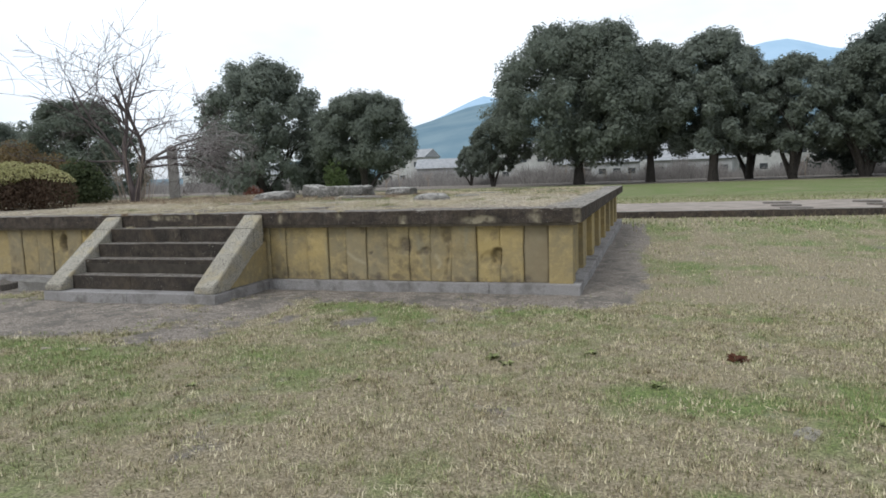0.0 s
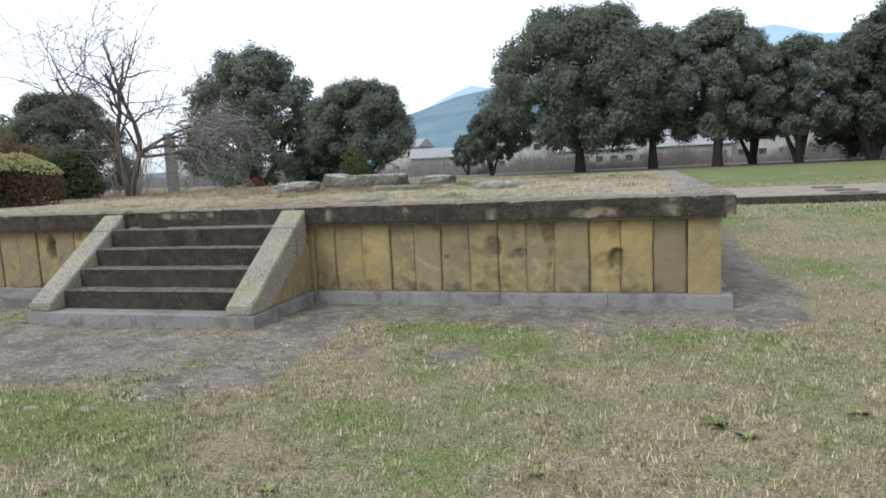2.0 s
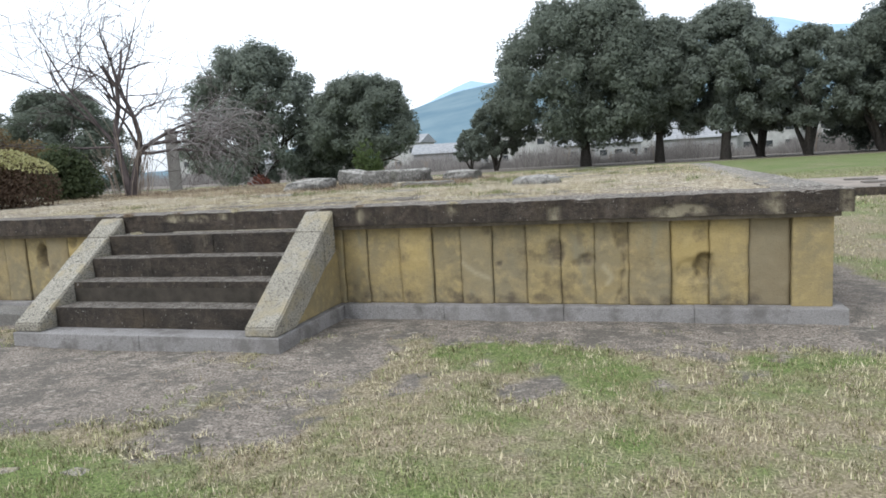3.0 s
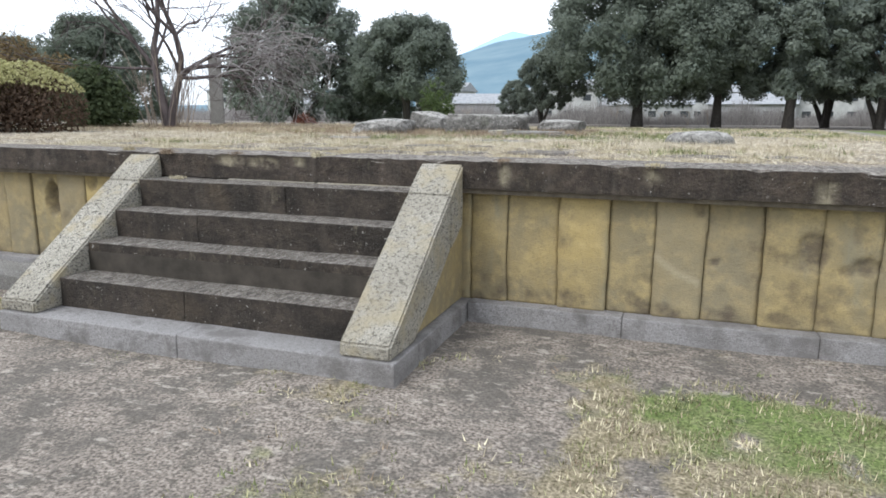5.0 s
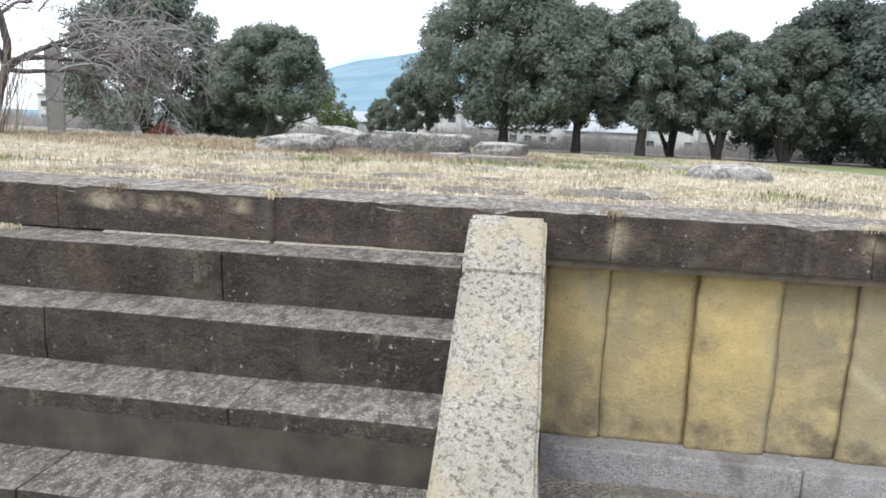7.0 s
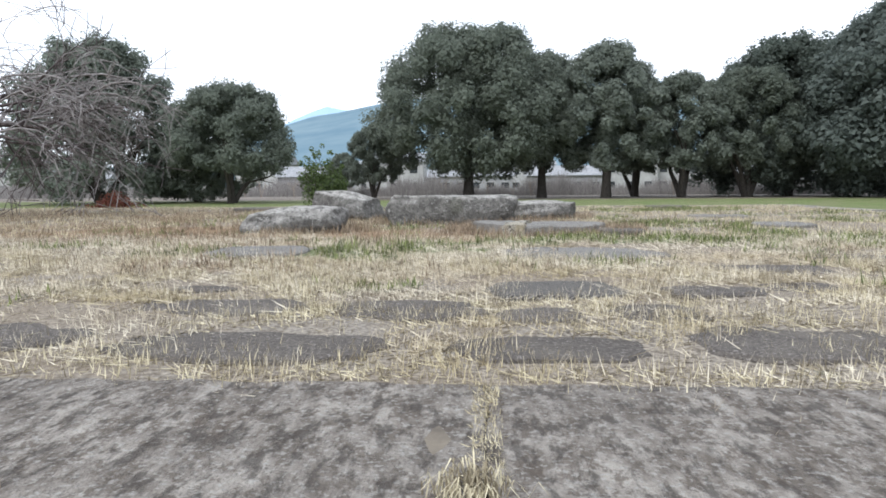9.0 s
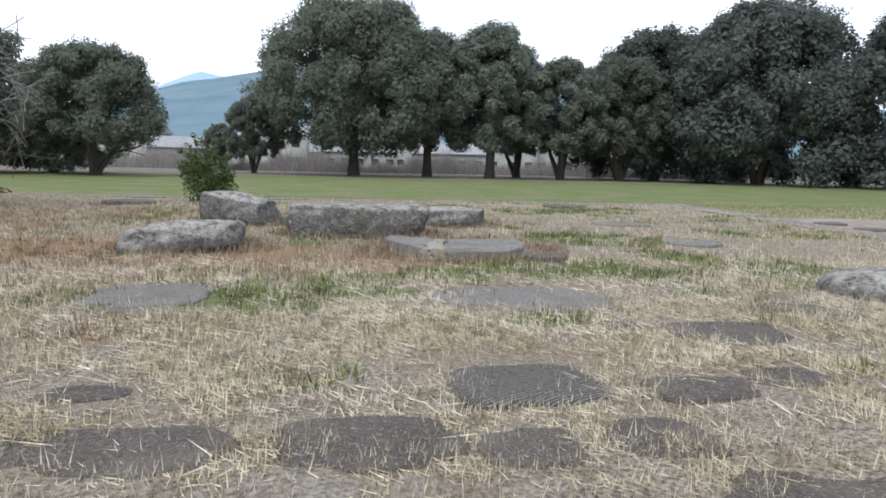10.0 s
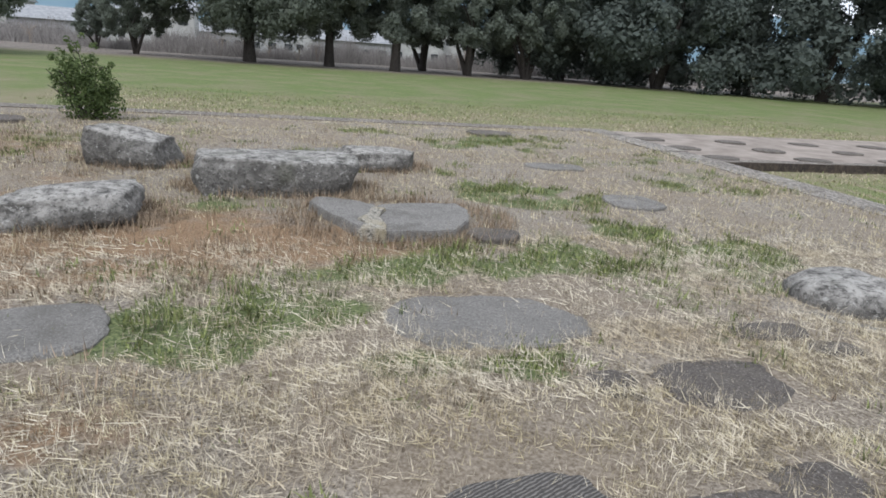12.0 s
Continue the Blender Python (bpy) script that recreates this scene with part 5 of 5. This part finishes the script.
# ---- distance ----
def house(w, d, h, roof_h, wall, floors):
    ob = new("house")
    part("wall", box_bm(-w / 2, w / 2, -d / 2, d / 2, 0, h, 0.03), wall, ob)
    part("roof", prism_bm([(-d / 2 - 0.5, h + 0.003), (0, h + roof_h), (d / 2 + 0.5, h + 0.003)], -w / 2 - 0.4, w / 2 + 0.4, 0.04), M_ROOF, ob)
    for f in range(floors):
        n = max(2, int(w / 2.6))
        for k in range(n):
            x, z = -w / 2 + (k + 0.5) * w / n, 0.9 + f * 2.7
            win = part("window", box_bm(x - 0.75, x + 0.75, -d / 2 - 0.05, -d / 2 + 0.02, z, z + 1.2, 0.02), M_WALL_PALE, ob)
            part("pane", box_bm(x - 0.66, x + 0.66, -d / 2 - 0.07, -d / 2 - 0.045, z + 0.08, z + 1.12, 0), M_PANE, win)
    return ob


house_a = tagged(house(10, 7, 5.6, 1.8, M_WALL_PALE, 2), "two-storey pale house with grey tiled roof", "house", "houses beyond the lawn")
house_a.matrix_world = at(-22, 118)
house_b = tagged(house(13, 8, 3.1, 1.9, M_WALL_GREY, 1), "low grey house with tiled roof", "house", "houses beyond the lawn")
house_b.matrix_world = at(-8, 122)
house_c = tagged(house(16, 9, 6.2, 1.0, M_WALL_PALE, 2), "long pale two-storey building", "house", "houses beyond the lawn")
house_c.matrix_world = at(30, 128)
for k, (src, x, y, turn) in enumerate(((house_b, -36, 116, 12), (house_a, -48, 125, -8), (house_b, 8, 120, -10), (house_a, 19, 124, 6), (house_c, 48, 130, -5), (house_b, -14, 140, 0), (house_c, -30, 150, 10),
                                       (house_a, -64, 122, 5), (house_b, -80, 118, 0), (house_a, 2, 138, 15), (house_b, 40, 118, 4), (house_a, 62, 122, -12), (house_c, -98, 130, 8))):
    copy_thing(src, at(x, y, 0, 1.0, turn))


def reed_bank():
    r = np.random.default_rng(21)
    n = 42000
    x = r.uniform(-125, 110, n)
    y = 100 + r.uniform(-4, 6, n) + 3 * np.sin(x * 0.11)
    h = (1.0 + 2.4 * r.random(n) ** 1.5) * (0.75 + 0.3 * np.sin(x * 0.31) + 0.2 * np.sin(x * 1.3 + 1))
    w = 0.03 + 0.06 * r.random(n)
    lean = r.normal(size=n) * 0.9
    z0 = np.full(n, -0.05)
    v = np.stack([np.stack([x - w, y, z0], 1), np.stack([x + w, y, z0], 1), np.stack([x + lean, y, np.maximum(0.4, h)], 1)], 1).reshape(-1, 3)
    tagged(soup("reed_bank", v, 3, M_REED), "grey-brown dry reeds and scrub beyond the trees", "reeds", kind="stuff")


reed_bank()
sapling_rng = random.Random(77)
first = None
for k in range(16):
    x, y = sapling_rng.uniform(-60, 48), sapling_rng.uniform(90, 96)
    if first is None:
        first = bare_tree("bare_sapling", "small pale leafless sapling before the reeds", x, y, 0, 61, M_PALE_TWIG,
                          (((0, 0, 1), 2.4, 0.05, 2, 0, 4), ((0.35, 0.1, 1), 2.1, 0.04, 2, 0, 4), ((-0.35, 0.1, 1), 2.1, 0.04, 2, 0, 4)))
        tagged(first, group="saplings before the reeds")
    else:
        copy_thing(first, at(x, y, 0, sapling_rng.uniform(0.7, 1.4), sapling_rng.uniform(0, 360)))


def ridge(name, label, y, heights, x0, x1, material, depth, seed):
    """A range of hills: a crest line that falls to the plain in front."""
    n, rows = 160, 14
    verts = []
    for j in range(rows):
        t = j / (rows - 1)
        for i in range(n):
            x = x0 + (x1 - x0) * i / (n - 1)
            h = np.interp(x, [p[0] for p in heights], [p[1] for p in heights])
            fall = t ** 0.85
            z = h * fall + (h * 0.10 * noise.fractal(Vector((x * 0.006, t * 2.2, seed)), 1.0, 2.0, 4)) * (fall * (1.0 - 0.75 * t))
            verts.append((x, y - depth * (1 - t), z - 2 * (1 - t)))
    faces = [(j * n + i, j * n + i + 1, (j + 1) * n + i + 1, (j + 1) * n + i) for j in range(rows - 1) for i in range(n - 1)]
    tagged(mesh_object(name, verts, faces, material, True), label, "hill", kind="structure")


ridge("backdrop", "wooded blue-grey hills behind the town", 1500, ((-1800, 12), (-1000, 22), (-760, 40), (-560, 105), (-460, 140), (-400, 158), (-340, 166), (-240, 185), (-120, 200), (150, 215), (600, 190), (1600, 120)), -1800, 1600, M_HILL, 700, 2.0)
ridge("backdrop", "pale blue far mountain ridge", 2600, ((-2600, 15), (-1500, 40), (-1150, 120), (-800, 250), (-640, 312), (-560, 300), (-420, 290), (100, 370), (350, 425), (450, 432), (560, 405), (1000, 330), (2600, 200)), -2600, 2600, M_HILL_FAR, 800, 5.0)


# ---- grass ----
def blades(name, label, r, n, area, chance, height, width, material, ground, lying=0.0, edge=0.0, clump=1, spread=0.02):
    """Loose blades, one triangle each, kept where chance(x, y) is large enough; clump blades fan out of one root."""
    x0, x1, y0, y1 = area
    m = n // clump
    x, y = r.uniform(x0, x1, m), r.uniform(y0, y1, m)
    step = 0.1
    gx, gy = int((x1 - x0) / step) + 2, int((y1 - y0) / step) + 2
    table = np.array([[chance(x0 + i * step, y0 + j * step) for i in range(gx)] for j in range(gy)])
    hts = np.array([[ground(x0 + i * step, y0 + j * step) for i in range(gx)] for j in range(gy)])
    ii, jj = ((x - x0) / step).astype(int), ((y - y0) / step).astype(int)
    rim = np.minimum(np.minimum(x - x0, x1 - x), np.minimum(y - y0, y1 - y))
    soft = np.clip(rim / edge, 0, 1) if edge else 1.0
    ok = r.random(m) < table[jj, ii] * soft
    x, y, z = np.repeat(x[ok], clump), np.repeat(y[ok], clump), np.repeat(hts[jj, ii][ok], clump)
    kept = int(ok.sum())
    n = len(x)
    lean, tall = np.repeat(r.uniform(0, 2 * np.pi, kept), clump), np.repeat(0.6 + 0.8 * r.random(kept) ** 1.5, clump)
    if clump > 1:
        x, y = x + r.normal(size=n) * spread, y + r.normal(size=n) * spread
        a = lean + r.normal(size=n) * 1.1
    else:
        a = lean
    h = height * (0.5 + r.random(n)) * (tall if clump > 1 else 1.0)
    out = np.where(r.random(n) < lying, 2.2, 0.75) * h * r.uniform(0.3, 1.0, n)
    up = np.where(out > h, 0.25 * h, h)
    w = width * (0.6 + 0.8 * r.random(n))
    tip = np.stack([x + np.cos(a) * out, y + np.sin(a) * out, z + up + 0.004], 1)
    left = np.stack([x - np.sin(a) * w, y + np.cos(a) * w, z - 0.004], 1)
    right = np.stack([x + np.sin(a) * w, y - np.cos(a) * w, z - 0.004 + 0.003 * (out > h)], 1)
    v = np.stack([left, right, tip], 1).reshape(-1, 3)
    return tagged(soup(name, v, 3, material), label, "grass", kind="stuff")


def near_stones(x, y):
    for a, b, c, d in DARK:
        q = blob(x, y, (a + b) / 2, (c + d) / 2, (b - a) / 2, (d - c) / 2)
        if q > 0.42:
            return 0.10
        if q > 0:
            return 0.6
    for a, b, c, d in ((-5.6, -5.1, 1.5, 1.88), (-7.22, -6.66, 2.76, 3.3), (-5.5, -4.66, 2.75, 3.28), (-5.66, -4.68, 4.34, 5.15)):
        if a < x < b and c < y < d:
            return 0.06
    return 1.0


grass_rng = np.random.default_rng(8)
flat = lambda x, y: 0.018 * fbm(x, y, 0.7) - 0.01 + bank(x, y)


def lawn_dry(x, y):
    s, g = lawn_cover(x, y)
    return max(0.0, 1 - 1.35 * s) * (1.0 - 0.55 * g) * max(0.15, min(1.0, 0.75 + 1.6 * fbm(x, y + 7, 4.2))) * (0 if (x < 0.02 and y > -0.02) else 1)


def lawn_green(x, y):
    s, g = lawn_cover(x, y)
    patch = max(0.15, min(1.0, 0.55 + 1.5 * fbm(x + 3, y, 2.8)))
    return max(0.0, 1 - 1.3 * s) * (0.30 + 0.75 * g) * patch * (0 if (x < 0.02 and y > -0.02) else 1)


LAWN = (-8.6, 6.4, -5.9, 0.0)


def lawn_any(x, y):
    return max(0.0, 1 - 1.3 * lawn_cover(x, y)[0]) * max(0.3, min(1.0, 0.8 + 1.4 * fbm(x - 3, y, 3.1))) * (0 if x < 0.02 and y > -0.02 else 1)


blades("lawn_straw", "short dry straw-coloured lawn grass", grass_rng, 480000, LAWN, lawn_dry, 0.030, 0.0044, M_BLADE_DRY, flat, 0.7, 0.6, 9, 0.026)
blades("lawn_straw", "brown rotten thatch in the lawn", grass_rng, 80000, LAWN, lawn_dry, 0.026, 0.0044, M_BLADE_RUST, flat, 0.7, 0.6, 9, 0.03)
blades("lawn_olive", "half-dry olive lawn grass", grass_rng, 400000, LAWN, lawn_any, 0.028, 0.0046, M_BLADE_OLIVE, flat, 0.6, 0.6, 9, 0.028)
blades("lawn_green", "short green winter lawn grass", grass_rng, 330000, LAWN, lawn_green, 0.026, 0.0040, M_BLADE_GREEN, flat, 0.5, 0.6, 8, 0.026)
blades("lawn_straw", "thin dry lawn grass round the lawn's middle", grass_rng, 120000, (-12.0, 9.0, -9.5, 0.0), lawn_dry, 0.04, 0.004, M_BLADE_DRY, flat, 0.35, 2.0, 6)
blades("lawn_straw", "short dry lawn grass beside the platform", grass_rng, 90000, (-1.2, 10.5, -1.2, 12.0), lawn_dry, 0.04, 0.005, M_BLADE_DRY, flat, 0.35, 1.3)
blades("lawn_green", "short green lawn grass beside the platform", grass_rng, 60000, (-1.2, 10.5, -1.2, 12.0), lawn_green, 0.04, 0.005, M_BLADE_GREEN, flat, 0.2, 1.3)


def top_straw(x, y):
    s, g, b = top_cover(x, y)
    bands = 0.55 + 0.45 * math.sin(y * 11.0 + 2.0 * fbm(x, y, 0.6) * 3) if y < 2.2 else 0.8
    ragged = max(0.0, min(1.0, (y - 0.44 - 0.22 * fbm(x, y, 2.2)) / 0.1))
    drift = max(0.32, min(1.0, 0.72 + 1.5 * fbm(x + 1, y, 1.6) + 0.5 * fbm(x, y, 5.0)))
    return drift * ragged * near_stones(x, y) * (1 - 0.55 * s) * (1 - 0.6 * g) * bands * (1 - 0.5 * b)


def top_green(x, y):
    return near_stones(x, y) * max(0.0, min(1.0, (top_cover(x, y)[1] - 0.16) * 1.5)) * max(0.0, min(1.0, 0.55 + 2.0 * fbm(x, y, 3.3)))


def top_rust(x, y):
    return near_stones(x, y) * min(1.0, top_cover(x, y)[2] * 1.2) * max(0.25, min(1.0, 0.7 + 1.6 * fbm(x, y + 6, 2.7)))


blades("platform_straw", "bleached dry straw lying on the platform", grass_rng, 420000, (-11.0, -0.35, 0.25, 4.0), top_straw, 0.030, 0.0015, M_BLADE_STRAW, top_height, 0.7, 0, 7, 0.028)
blades("platform_straw", "long bleached stalks matted over the straw", grass_rng, 70000, (-8.6, -2.0, 1.55, 4.4), top_straw, 0.052, 0.0014, M_BLADE_STRAW, top_height, 0.85, 0, 8, 0.05)
blades("platform_straw", "dry golden grass on the platform's far part", grass_rng, 150000, (-16.0, -0.35, 4.0, 11.2), top_straw, 0.038, 0.0026, M_BLADE_DRY, top_height, 0.5)
blades("platform_green", "green weeds and clover on the platform", grass_rng, 300000, (-9.0, -0.35, 1.0, 10.5), top_green, 0.036, 0.0048, M_BLADE_WEED, top_height, 0.3, 0, 7, 0.035)
blades("platform_rust", "rusty standing dry grass round the boulders", grass_rng, 150000, (-16.0, -3.5, 2.0, 10.5), top_rust, 0.052, 0.0026, M_BLADE_RUST, top_height, 0.25, 0, 8, 0.035)


def stone_rims(x, y):
    """Matted golden straw that creeps over the rims of the dark flagstones."""
    q = near_stones(x, y)
    mat = max(0.0, min(1.0, 0.45 + 2.2 * fbm(x + 2, y, 2.4)))
    return mat * (0.05 if q < 0.2 else 1.0 if q < 0.9 else 0.55)


blades("platform_straw", "golden matted straw between the dark flagstones", grass_rng, 240000, (-9.0, -2.0, 0.46, 2.9), stone_rims, 0.028, 0.0014, M_BLADE_DRY, top_height, 0.6, 0.12, 9, 0.03)

blades("joint_grass", "short dry grass along a joint of the edge stones", grass_rng, 700, (-5.625, -5.575, 0.0, 0.52), lambda x, y: 1.0, 0.010, 0.0012, M_BLADE_DRY, lambda x, y: TOP - 0.002, 0.6)


def far_green(x, y):
    return 0.0 if (x < 0.3 and y < PLAT_BACK + 0.1) or (x > -2.3 and 14.2 + 0.03 * x < y < 20.8 + 0.03 * x) else lawn_cover(x, y)[1]


blades("lawn_green", "green grass of the far lawn", grass_rng, 90000, (-14.0, 22.0, 9.0, 34.0), far_green, 0.06, 0.016, M_BLADE_GREEN, flat, 0.3, 4.0)
blades("lawn_straw", "dry grass of the far lawn", grass_rng, 60000, (-14.0, 22.0, 9.0, 30.0), lambda x, y: 0.7 * (far_green(x, y) > 0), 0.06, 0.014, M_BLADE_DRY, flat, 0.4, 4.0)
blades("loose_stalks", "long pale dry stalks lying on the platform", grass_rng, 700, (-8.0, -2.5, 0.6, 3.6), lambda x, y: 0.6, 0.055, 0.0013, M_BLADE_STRAW, lambda x, y: top_height(x, y) + 0.01, 1.0)


def round_boulders(x, y):
    """Taller grass in a ring round each boulder's foot."""
    for cx, cy, rx, ry in ((-7.25, 4.85, 0.42, 0.33), (-7.22, 6.95, 0.38, 0.33), (-6.0, 5.85, 0.62, 0.35), (-5.0, 6.95, 0.38, 0.27), (-5.2, 4.75, 0.58, 0.5)):
        q = ((x - cx) / rx) ** 2 + ((y - cy) / ry) ** 2
        if 0.85 < q < 2.1:
            return 1.0
    return 0.0


blades("boulder_grass", "rusty dry grass standing round the boulders' feet", grass_rng, 36000, (-8.0, -4.3, 4.0, 7.6), round_boulders, 0.062, 0.003, M_BLADE_RUST, top_height, 0.1)
